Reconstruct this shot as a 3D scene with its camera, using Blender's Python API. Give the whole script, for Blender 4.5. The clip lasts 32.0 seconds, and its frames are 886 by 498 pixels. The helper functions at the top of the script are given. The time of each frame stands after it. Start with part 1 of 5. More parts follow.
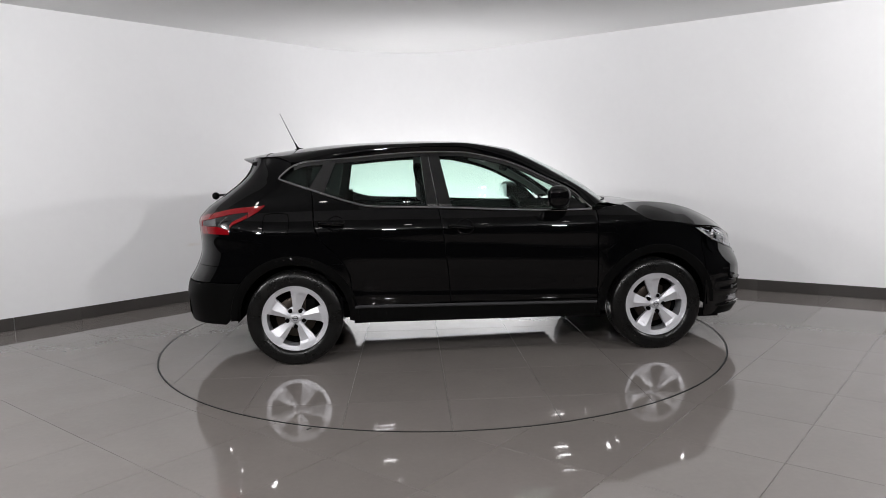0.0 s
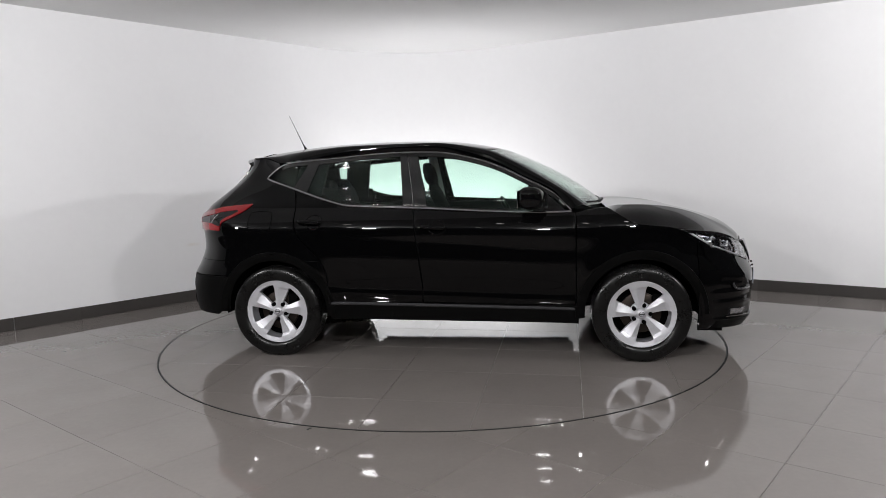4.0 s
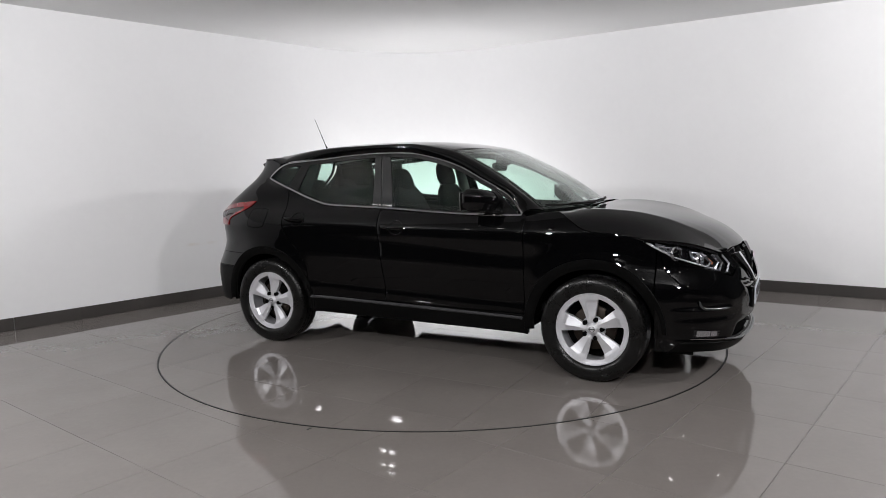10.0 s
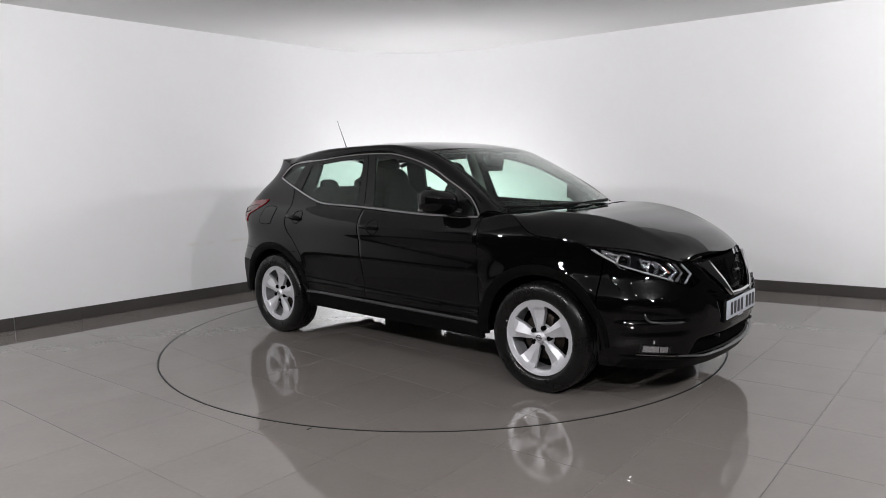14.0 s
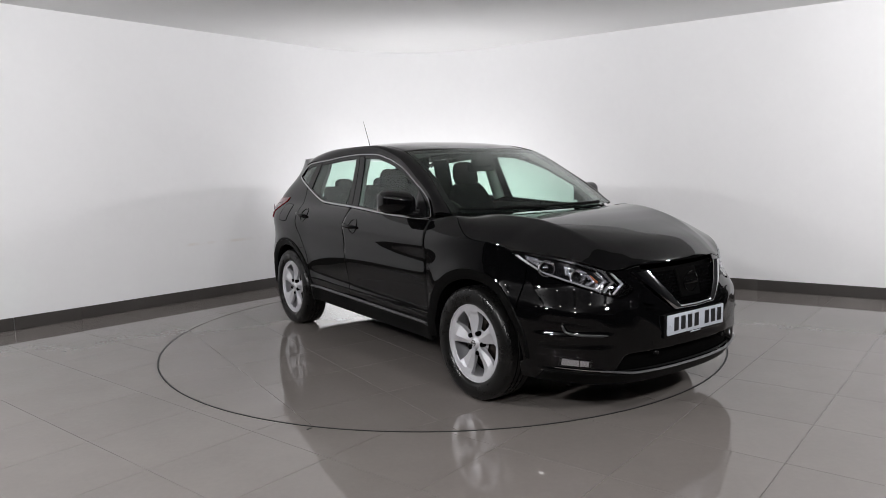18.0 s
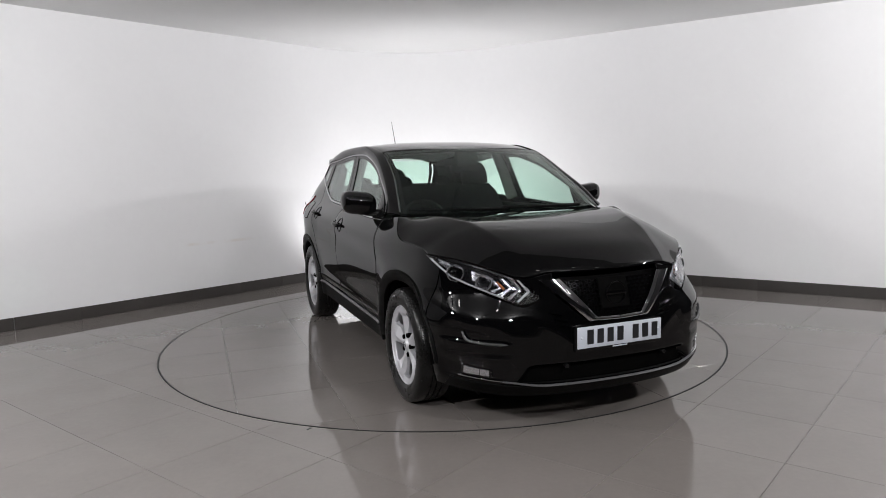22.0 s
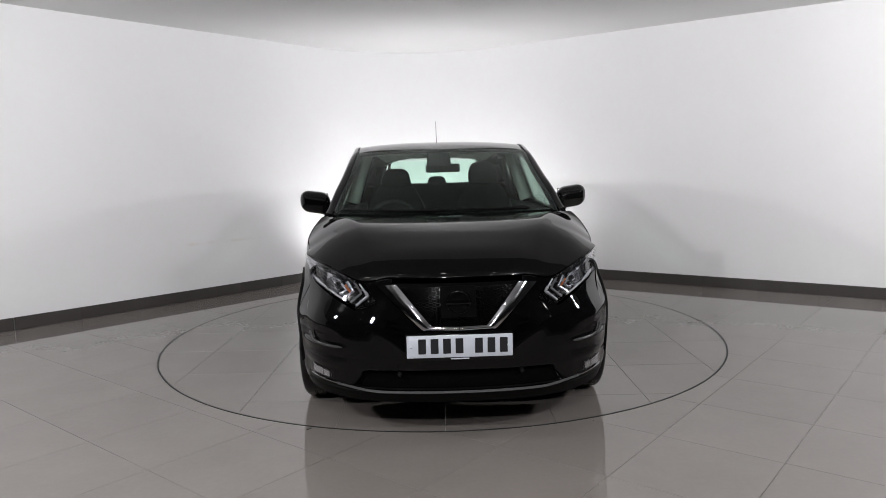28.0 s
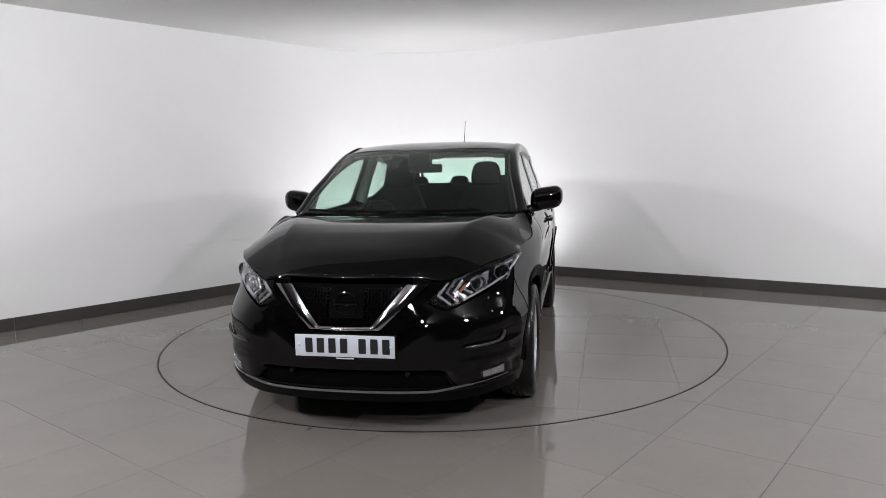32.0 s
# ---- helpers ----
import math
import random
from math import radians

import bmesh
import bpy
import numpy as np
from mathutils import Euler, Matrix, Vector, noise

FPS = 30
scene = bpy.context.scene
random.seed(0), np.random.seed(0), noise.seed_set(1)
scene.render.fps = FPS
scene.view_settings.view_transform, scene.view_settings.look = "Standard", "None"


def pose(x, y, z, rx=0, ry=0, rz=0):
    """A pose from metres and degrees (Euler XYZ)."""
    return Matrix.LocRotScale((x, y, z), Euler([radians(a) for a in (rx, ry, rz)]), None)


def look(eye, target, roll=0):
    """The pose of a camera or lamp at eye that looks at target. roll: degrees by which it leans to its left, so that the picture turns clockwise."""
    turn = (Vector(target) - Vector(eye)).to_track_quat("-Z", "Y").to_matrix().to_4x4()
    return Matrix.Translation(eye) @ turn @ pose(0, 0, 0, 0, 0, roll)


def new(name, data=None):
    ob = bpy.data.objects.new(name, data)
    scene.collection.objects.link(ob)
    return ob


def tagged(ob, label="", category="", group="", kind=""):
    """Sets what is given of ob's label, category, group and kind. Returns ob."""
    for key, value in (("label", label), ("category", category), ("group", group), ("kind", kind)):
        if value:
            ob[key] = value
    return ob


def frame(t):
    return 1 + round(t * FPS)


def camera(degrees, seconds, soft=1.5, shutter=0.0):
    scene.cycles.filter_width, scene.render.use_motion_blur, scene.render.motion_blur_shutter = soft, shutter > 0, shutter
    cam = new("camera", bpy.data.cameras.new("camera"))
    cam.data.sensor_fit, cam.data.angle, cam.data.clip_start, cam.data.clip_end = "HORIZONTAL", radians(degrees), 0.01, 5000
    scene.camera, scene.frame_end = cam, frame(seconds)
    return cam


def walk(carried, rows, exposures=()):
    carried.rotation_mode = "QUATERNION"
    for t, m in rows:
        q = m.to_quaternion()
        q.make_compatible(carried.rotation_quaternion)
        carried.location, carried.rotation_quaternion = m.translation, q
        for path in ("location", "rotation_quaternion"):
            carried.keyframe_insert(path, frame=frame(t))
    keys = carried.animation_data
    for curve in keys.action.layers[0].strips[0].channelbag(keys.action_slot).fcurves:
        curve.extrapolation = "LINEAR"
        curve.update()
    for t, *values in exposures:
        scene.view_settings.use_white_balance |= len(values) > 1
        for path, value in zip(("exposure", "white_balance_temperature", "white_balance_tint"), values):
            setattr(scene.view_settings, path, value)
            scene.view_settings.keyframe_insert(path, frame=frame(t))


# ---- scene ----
cam = camera(66.67, 32.0, soft=0.75)
EYE = pose(0.0, -5.653, 1.3727, 83.1885, 0, -0.2115) @ pose(0, 0, 0, 0, 0, -1.307)
walk(cam, [(0.0, EYE), (32.0, EYE)])

# ---- world and light ----
world = bpy.data.worlds.new("world")
scene.world = world
world.use_nodes = True
world.node_tree.nodes["Background"].inputs[0].default_value = (0.9, 0.95, 1.0, 1)
world.node_tree.nodes["Background"].inputs[1].default_value = 0.02
scene.view_settings.exposure = 0.11


def lamp(name, eye, target, watts, size=0.2, cone=120, blend=0.6, color=(1.0, 0.99, 1.0)):
    data = bpy.data.lights.new(name, "SPOT")
    data.energy, data.color, data.shadow_soft_size = watts, color, size
    data.spot_size, data.spot_blend = radians(cone), blend
    ob = new(name, data)
    ob.matrix_world = look(eye, target)
    return ob


# flood lamps round the camera, near the ceiling; the middle one is added fill
FLOODS = [((4.7, -2.0, 2.6), (1.6, 1.3, 0.5), 205), ((2.3, -4.7, 2.6), (0.2, 1.5, 0.7), 188), ((0.0, -5.9, 2.6), (0.8, 1.5, 0.7), 195),
          ((-2.3, -4.7, 2.6), (2.1, 1.1, 0.7), 235), ((-4.2, -2.9, 2.6), (3.2, 0.8, 0.8), 222)]
# two flood lamps on the floor behind the car that light the rounded corner
WASH = [((-0.65, 2.60, 0.22), (-0.85, 3.5, 1.2), 54), ((0.42, 2.60, 0.22), (0.70, 3.45, 1.2), 62)]
for e, a, w in FLOODS:
    lamp("flood_lamp", e, a, w, 0.10, 165, 0.6)
for e, a, w in WASH:
    lamp("wash_lamp", e, a, w, 0.08, 164, 0.5)


# ---- materials ----
def mat(name, color, rough=0.5, metal=0.0, var=0.0, scale=8.0, bump=0.0, bscale=60.0, coat=0.0, ior=1.5, rvar=0.0, rand=0.0, spec=0.5):
    """A principled surface with two scales of variation in tone, gloss and relief."""
    m = bpy.data.materials.new(name)
    m.use_nodes = True
    nt = m.node_tree
    n, l = nt.nodes, nt.links
    b = n["Principled BSDF"]
    b.inputs["Base Color"].default_value = (*color, 1)
    b.inputs["Roughness"].default_value = rough
    b.inputs["Metallic"].default_value = metal
    b.inputs["IOR"].default_value = ior
    b.inputs["Coat Weight"].default_value = coat
    b.inputs["Coat Roughness"].default_value = 0.02
    b.inputs["Coat IOR"].default_value = 1.42
    b.inputs["Specular IOR Level"].default_value = spec
    co = n.new("ShaderNodeTexCoord")
    if var or rand or rvar:
        big = n.new("ShaderNodeTexNoise")
        big.inputs["Scale"].default_value = scale
        big.inputs["Detail"].default_value = 8
        big.inputs["Roughness"].default_value = 0.65
        l.new(co.outputs["Object"], big.inputs["Vector"])
        fine = n.new("ShaderNodeTexNoise")
        fine.inputs["Scale"].default_value = scale * 14
        fine.inputs["Detail"].default_value = 4
        l.new(co.outputs["Object"], fine.inputs["Vector"])
        mean = n.new("ShaderNodeMath")
        mean.operation = "MULTIPLY_ADD"
        mean.inputs[1].default_value = 0.3
        l.new(fine.outputs["Fac"], mean.inputs[0])
        sc = n.new("ShaderNodeMath")
        sc.operation = "MULTIPLY"
        sc.inputs[1].default_value = 0.7
        l.new(big.outputs["Fac"], sc.inputs[0])
        l.new(sc.outputs[0], mean.inputs[2])
        ramp = n.new("ShaderNodeMapRange")
        ramp.inputs["From Min"].default_value, ramp.inputs["From Max"].default_value = 0.3, 0.7
        ramp.inputs["To Min"].default_value, ramp.inputs["To Max"].default_value = 1 - var, 1 + var
        l.new(mean.outputs[0], ramp.inputs["Value"])
        fac = ramp.outputs[0]
        if rand:
            info = n.new("ShaderNodeObjectInfo")
            rr = n.new("ShaderNodeMapRange")
            rr.inputs["To Min"].default_value, rr.inputs["To Max"].default_value = 1 - rand, 1 + rand
            l.new(info.outputs["Random"], rr.inputs["Value"])
            mu = n.new("ShaderNodeMath")
            mu.operation = "MULTIPLY"
            l.new(fac, mu.inputs[0])
            l.new(rr.outputs[0], mu.inputs[1])
            fac = mu.outputs[0]
        mix = n.new("ShaderNodeVectorMath")
        mix.operation = "SCALE"
        mix.inputs[0].default_value = color
        l.new(fac, mix.inputs["Scale"])
        l.new(mix.outputs[0], b.inputs["Base Color"])
        if rvar:
            rm = n.new("ShaderNodeMapRange")
            rm.inputs["From Min"].default_value, rm.inputs["From Max"].default_value = 0.3, 0.7
            rm.inputs["To Min"].default_value, rm.inputs["To Max"].default_value = rough * (1 - rvar), rough * (1 + rvar)
            l.new(mean.outputs[0], rm.inputs["Value"])
            l.new(rm.outputs[0], b.inputs["Roughness"])
    if bump:
        bn = n.new("ShaderNodeTexNoise")
        bn.inputs["Scale"].default_value = bscale
        bn.inputs["Detail"].default_value = 5
        l.new(co.outputs["Object"], bn.inputs["Vector"])
        bp = n.new("ShaderNodeBump")
        bp.inputs["Strength"].default_value = bump
        bp.inputs["Distance"].default_value = 0.01
        l.new(bn.outputs["Fac"], bp.inputs["Height"])
        l.new(bp.outputs["Normal"], b.inputs["Normal"])
    return m


def glass(name, tint, gloss=1.0):
    """Thin tinted pane: what is behind shows through, with a mirror gloss by Fresnel."""
    m = bpy.data.materials.new(name)
    m.use_nodes = True
    n, l = m.node_tree.nodes, m.node_tree.links
    n.remove(n["Principled BSDF"])
    out = n["Material Output"]
    tr, gl, mx, fr = (n.new("ShaderNodeBsdfTransparent"), n.new("ShaderNodeBsdfGlossy"), n.new("ShaderNodeMixShader"), n.new("ShaderNodeLayerWeight"))
    pw, ad = n.new("ShaderNodeMath"), n.new("ShaderNodeMath")
    pw.operation, ad.operation = "POWER", "MULTIPLY_ADD"
    pw.inputs[1].default_value, ad.inputs[1].default_value, ad.inputs[2].default_value = 5.0, 0.9, 0.025
    tr.inputs["Color"].default_value = (*tint, 1)
    gl.inputs["Roughness"].default_value = 0.0
    gl.inputs["Color"].default_value = (gloss, gloss, gloss, 1)
    fr.inputs["Blend"].default_value = 0.5
    l.new(fr.outputs["Facing"], pw.inputs[0])
    l.new(pw.outputs[0], ad.inputs[0])
    l.new(ad.outputs[0], mx.inputs[0])
    l.new(tr.outputs[0], mx.inputs[1])
    l.new(gl.outputs[0], mx.inputs[2])
    l.new(mx.outputs[0], out.inputs["Surface"])
    return m


def glow(name, color, strength):
    m = bpy.data.materials.new(name)
    m.use_nodes = True
    b = m.node_tree.nodes["Principled BSDF"]
    b.inputs["Base Color"].default_value = (*color, 1)
    b.inputs["Emission Color"].default_value = (*color, 1)
    b.inputs["Emission Strength"].default_value = strength
    return m


M_WALL = mat("wall_paint", (0.80, 0.80, 0.81), 0.6, var=0.02, scale=1.2, bump=0.03, bscale=220)


def scuffed(m):
    """Two faint yellowish rub marks along the wall, at bumper height."""
    n, l = m.node_tree.nodes, m.node_tree.links
    bsdf = n["Principled BSDF"]
    src = bsdf.inputs["Base Color"].links[0].from_socket
    co, sep, no = n.new("ShaderNodeTexCoord"), n.new("ShaderNodeSeparateXYZ"), n.new("ShaderNodeTexNoise")
    l.new(co.outputs["Object"], sep.inputs[0])
    no.inputs["Scale"].default_value, no.inputs["Detail"].default_value = 5.0, 6.0
    l.new(co.outputs["Object"], no.inputs["Vector"])

    def band(socket, mid, half):
        sub, ab, mr = n.new("ShaderNodeMath"), n.new("ShaderNodeMath"), n.new("ShaderNodeMapRange")
        sub.operation, ab.operation, sub.inputs[1].default_value = "SUBTRACT", "ABSOLUTE", mid
        mr.inputs["From Min"].default_value, mr.inputs["From Max"].default_value = half, half * 0.3
        l.new(socket, sub.inputs[0])
        l.new(sub.outputs[0], ab.inputs[0])
        l.new(ab.outputs[0], mr.inputs["Value"])
        return mr.outputs[0]

    def times(a, b):
        mu = n.new("ShaderNodeMath")
        mu.operation = "MULTIPLY"
        l.new(a, mu.inputs[0])
        l.new(b, mu.inputs[1])
        return mu.outputs[0]
    pw = n.new("ShaderNodeMapRange")
    pw.inputs["From Min"].default_value, pw.inputs["From Max"].default_value, pw.inputs["To Max"].default_value = 0.42, 0.62, 0.30
    l.new(no.outputs["Fac"], pw.inputs["Value"])
    mask = times(times(band(sep.outputs["Z"], 0.615, 0.022), band(sep.outputs["X"], -2.53, 0.45)), pw.outputs[0])
    mix = n.new("ShaderNodeMix")
    mix.data_type = "RGBA"
    mix.inputs["B"].default_value = (0.62, 0.52, 0.42, 1)
    l.new(mask, mix.inputs["Factor"])
    l.new(src, mix.inputs["A"])
    l.new(mix.outputs["Result"], bsdf.inputs["Base Color"])


scuffed(M_WALL)
M_CEIL = mat("ceiling_paint", (0.78, 0.78, 0.78), 0.7, var=0.02, scale=1.0, bump=0.03, bscale=180)
M_DARK = mat("dark_paint", (0.013, 0.013, 0.014), 0.7, var=0.1, scale=1.5, bump=0.04, bscale=90)
# darker copy of the ceiling white, for the unseen dim part
M_DIM = mat("dimmed_ceiling", (0.26, 0.26, 0.26), 0.7, var=0.1, scale=1.5, bump=0.04, bscale=90)
M_TILE = mat("polished_tile", (0.166, 0.150, 0.141), 0.045, var=0.07, scale=2.6, rand=0.03, rvar=0.2)
M_SKIRT = mat("skirting_tile", (0.056, 0.051, 0.048), 0.32, var=0.05, scale=7, rand=0.06, rvar=0.2)
M_GROUT = mat("grout", (0.25, 0.235, 0.222), 0.5, var=0.5, scale=1.6)
M_RING = mat("steel_ring", (0.015, 0.015, 0.015), 0.55, var=0.2, scale=20)
M_PAINT = mat("black_paint", (0.0013, 0.0013, 0.0015), 0.5, coat=0.95, var=0.15, scale=40, spec=0.0)
M_PLASTIC = mat("black_plastic", (0.0018, 0.0018, 0.0018), 0.45, spec=0.07, var=0.2, scale=60, bump=0.05, bscale=600)
M_SATIN = mat("satin_black", (0.004, 0.004, 0.0042), 0.25, spec=0.35, var=0.1, scale=30)
M_VOID = mat("underbody", (0.0022, 0.0022, 0.0022), 0.85, spec=0.02, var=0.3, scale=12, bump=0.2, bscale=30)
M_CHROME = mat("chrome", (0.50, 0.50, 0.52), 0.07, 1.0, var=0.04, scale=30)
M_TRIM = mat("bright_trim", (0.45, 0.45, 0.46), 0.16, 1.0, var=0.05, scale=30)
M_ALLOY = mat("silver_alloy", (0.62, 0.62, 0.65), 0.44, 0.60, var=0.04, scale=30, coat=0.25)
M_RUBBER = mat("tyre_rubber", (0.0042, 0.0041, 0.004), 0.30, var=0.35, scale=9, bump=0.03, bscale=160, spec=0.30, rvar=0.35)
M_SILL = mat("sill_strip_gloss", (0.03, 0.03, 0.032), 0.22, spec=0.6, var=0.1, scale=30)
M_DISC = mat("brake_steel", (0.045, 0.037, 0.032), 0.4, 1.0, var=0.3, scale=25)
M_CLOTH = mat("seat_cloth", (0.0055, 0.0055, 0.006), 0.9, spec=0.06, var=0.2, scale=40, bump=0.08, bscale=90)
M_INNER = mat("cabin_plastic", (0.006, 0.006, 0.0065), 0.6, spec=0.12, var=0.15, scale=40)
M_LINING = mat("grey_headlining", (0.30, 0.30, 0.29), 0.9, var=0.08, scale=30, bump=0.1, bscale=300)
M_GLASS = glass("green_tint_glass", (0.86, 0.94, 0.905))
M_SCREEN = glass("windscreen_glass", (0.84, 0.92, 0.88))
M_CLEAR = glass("clear_lens", (0.97, 0.97, 0.98))
M_RED = mat("red_lens", (0.17, 0.002, 0.005), 0.08, coat=1.0, var=0.1, scale=50)
M_AMBER = mat("amber_reflector", (0.36, 0.12, 0.045), 0.2, coat=0.5, var=0.1, scale=50)
M_REFL = mat("lamp_reflector", (0.70, 0.71, 0.74), 0.17, 0.95, var=0.03, scale=50)
M_MIRROR = mat("mirror_glass", (0.75, 0.76, 0.78), 0.02, 1.0)
M_GRILLE = mat("dark_gloss_grille", (0.010, 0.010, 0.011), 0.18, 0.7, var=0.1, scale=30)
M_GUIDE = mat("light_guide", (0.56, 0.57, 0.60), 0.20, 0.65, var=0.04, scale=40, coat=0.8)
M_HOUSING = mat("lamp_housing", (0.006, 0.006, 0.007), 0.14, var=0.2, scale=30, coat=0.5)
M_PLATE = mat("plate_white", (0.47, 0.495, 0.55), 0.35, var=0.03, scale=20)
M_INK = mat("plate_black", (0.01, 0.01, 0.012), 0.4, var=0.1, scale=50)
M_LED = glow("lamp_face", (1.0, 0.97, 0.92), 24.0)
M_STEEL = mat("grey_metal", (0.11, 0.11, 0.115), 0.4, 0.6, var=0.1, scale=20)


# ---- mesh helpers ----
def part(name, bm, material, parent=None, label="", smooth=True, facet=38):
    me = bpy.data.meshes.new(name)
    bmesh.ops.recalc_face_normals(bm, faces=bm.faces)
    bm.to_mesh(me)
    bm.free()
    if smooth:
        me.shade_smooth()
        me.set_sharp_from_angle(angle=radians(facet))
    me.materials.append(material)
    ob = new(name, me)
    if parent:
        ob.parent = parent
    if label:
        ob["label"] = label
    return ob


def curve(*pts):
    """A smooth function through (x, value) pairs (cubic Hermite), flat beyond its ends."""
    xs, ys = np.array([p[0] for p in pts], float), np.array([p[1] for p in pts], float)
    d = np.diff(ys) / np.diff(xs)
    k = np.empty(len(xs))
    k[0], k[-1] = d[0], d[-1]
    k[1:-1] = [2 * a * b / (a + b) if a * b > 0 else 0.0 for a, b in zip(d[:-1], d[1:])]

    def f(x):
        x = min(max(x, xs[0]), xs[-1])
        i = min(max(int(np.searchsorted(xs, x)) - 1, 0), len(xs) - 2)
        h = xs[i + 1] - xs[i]
        s = (x - xs[i]) / h
        return float(ys[i] * (1 + 2 * s) * (1 - s) ** 2 + k[i] * h * s * (1 - s) ** 2 + ys[i + 1] * s * s * (3 - 2 * s) + k[i + 1] * h * s * s * (s - 1))
    return f


def lerp(a, b, s):
    return a + (b - a) * s


def sheet(f, nu, nv, thick=0.006, edge=0.003, flip=False):
    """A panel: the surface f(u, v) -> Vector with a rolled rim and real thickness, as a bmesh."""
    us = [0.0] + [(i + (0.14 if i == 0 else -0.14 if i == nu else 0)) / nu for i in range(nu + 1)] + [1.0]
    vs = [0.0] + [(j + (0.14 if j == 0 else -0.14 if j == nv else 0)) / nv for j in range(nv + 1)] + [1.0]
    bm = bmesh.new()
    e = 1e-3
    out, inn = [], []
    sg = -1 if flip else 1
    for i, u in enumerate(us):
        ro, ri = [], []
        for j, v in enumerate(vs):
            p = f(u, v)
            a = f(min(u + e, 1), v) - f(max(u - e, 0), v)
            b = f(u, min(v + e, 1)) - f(u, max(v - e, 0))
            n = a.cross(b)
            n = n.normalized() * sg if n.length > 1e-12 else Vector((0, 0, 0))
            rim = i in (0, len(us) - 1) or j in (0, len(vs) - 1)
            ro.append(bm.verts.new(p - n * (edge if rim else 0)))
            ri.append(bm.verts.new(p - n * (thick + edge)))
        out.append(ro)
        inn.append(ri)
    I, J = len(us), len(vs)
    for i in range(I - 1):
        for j in range(J - 1):
            bm.faces.new((out[i][j], out[i + 1][j], out[i + 1][j + 1], out[i][j + 1]))
            bm.faces.new((inn[i][j], inn[i][j + 1], inn[i + 1][j + 1], inn[i + 1][j]))
    for i in range(I - 1):
        bm.faces.new((out[i][0], inn[i][0], inn[i + 1][0], out[i + 1][0]))
        bm.faces.new((out[i][J - 1], out[i + 1][J - 1], inn[i + 1][J - 1], inn[i][J - 1]))
    for j in range(J - 1):
        bm.faces.new((out[0][j], out[0][j + 1], inn[0][j + 1], inn[0][j]))
        bm.faces.new((out[I - 1][j], inn[I - 1][j], inn[I - 1][j + 1], out[I - 1][j + 1]))
    bmesh.ops.remove_doubles(bm, verts=bm.verts, dist=1e-5)
    return bm


def box(bm, c, size, bevel=0.0, rot=None, seg=2):
    m = Matrix.Translation(c) @ (rot.to_4x4() if rot else Matrix()) @ Matrix.Diagonal((*size, 1))
    r = bmesh.ops.create_cube(bm, size=1.0, matrix=m)
    if bevel:
        ed = list({e for v in r["verts"] for e in v.link_edges})
        bmesh.ops.bevel(bm, geom=ed, offset=bevel, segments=seg, profile=0.5, affect="EDGES")
    return bm


def tube(bm, pts, radii, seg=10, caps=True):
    """A round bar through points; radii: one or one for each point."""
    pts = [Vector(p) for p in pts]
    if not isinstance(radii, (list, tuple)):
        radii = [radii] * len(pts)
    rings = []
    ref = Vector((0, 0, 1))
    for i, p in enumerate(pts):
        d = (pts[min(i + 1, len(pts) - 1)] - pts[max(i - 1, 0)]).normalized()
        if abs(d.dot(ref)) > 0.95:
            ref = Vector((0, 1, 0)) if abs(d.y) < 0.9 else Vector((1, 0, 0))
        a = d.cross(ref).normalized()
        b = d.cross(a)
        rings.append([bm.verts.new(p + (a * math.cos(2 * math.pi * k / seg) + b * math.sin(2 * math.pi * k / seg)) * radii[i]) for k in range(seg)])
    for r, s in zip(rings, rings[1:]):
        for k in range(seg):
            bm.faces.new((r[k], r[(k + 1) % seg], s[(k + 1) % seg], s[k]))
    if caps:
        bm.faces.new(rings[0])
        bm.faces.new(rings[-1][::-1])
    return bm


def spin(bm, prof, seg=48, axis="Y", c=(0, 0, 0), closed=False, a0=0.0, a1=2 * math.pi):
    """Turns a profile of (radius, offset along the axis) round the axis."""
    full = abs(a1 - a0 - 2 * math.pi) < 1e-6
    n = seg if full else seg + 1
    rows = []
    for k in range(n):
        a = a0 + (a1 - a0) * k / seg
        row = []
        for r, o in prof:
            p = {"Y": (r * math.cos(a), o, r * math.sin(a)), "Z": (r * math.cos(a), r * math.sin(a), o), "X": (o, r * math.cos(a), r * math.sin(a))}[axis]
            row.append(bm.verts.new(Vector(p) + Vector(c)))
        rows.append(row)
    P = len(prof)
    for k in range(seg):
        r, s = rows[k], rows[(k + 1) % n]
        for i in range(P if closed else P - 1):
            j = (i + 1) % P
            bm.faces.new((r[i], r[j], s[j], s[i]))
    bmesh.ops.remove_doubles(bm, verts=bm.verts, dist=1e-6)
    return bm


def slab(bm, pts, z0, z1, rim=0.0):
    """An upright prism over a plan outline, with a small chamfer round its top."""
    lo = [bm.verts.new((x, y, z0)) for x, y in pts]
    hi = [bm.verts.new((x, y, z1 - rim)) for x, y in pts]
    n = len(pts)
    for i in range(n):
        bm.faces.new((lo[i], lo[(i + 1) % n], hi[(i + 1) % n], hi[i]))
    if rim:
        cx, cy = sum(p[0] for p in pts) / n, sum(p[1] for p in pts) / n
        tops = []
        for x, y in pts:
            d = math.hypot(x - cx, y - cy) or 1
            tops.append(bm.verts.new((x - (x - cx) / d * rim * 1.4, y - (y - cy) / d * rim * 1.4, z1)))
        for i in range(n):
            bm.faces.new((hi[i], hi[(i + 1) % n], tops[(i + 1) % n], tops[i]))
        hi = tops
    bm.faces.new(hi)
    bm.faces.new(lo[::-1])
    return bm


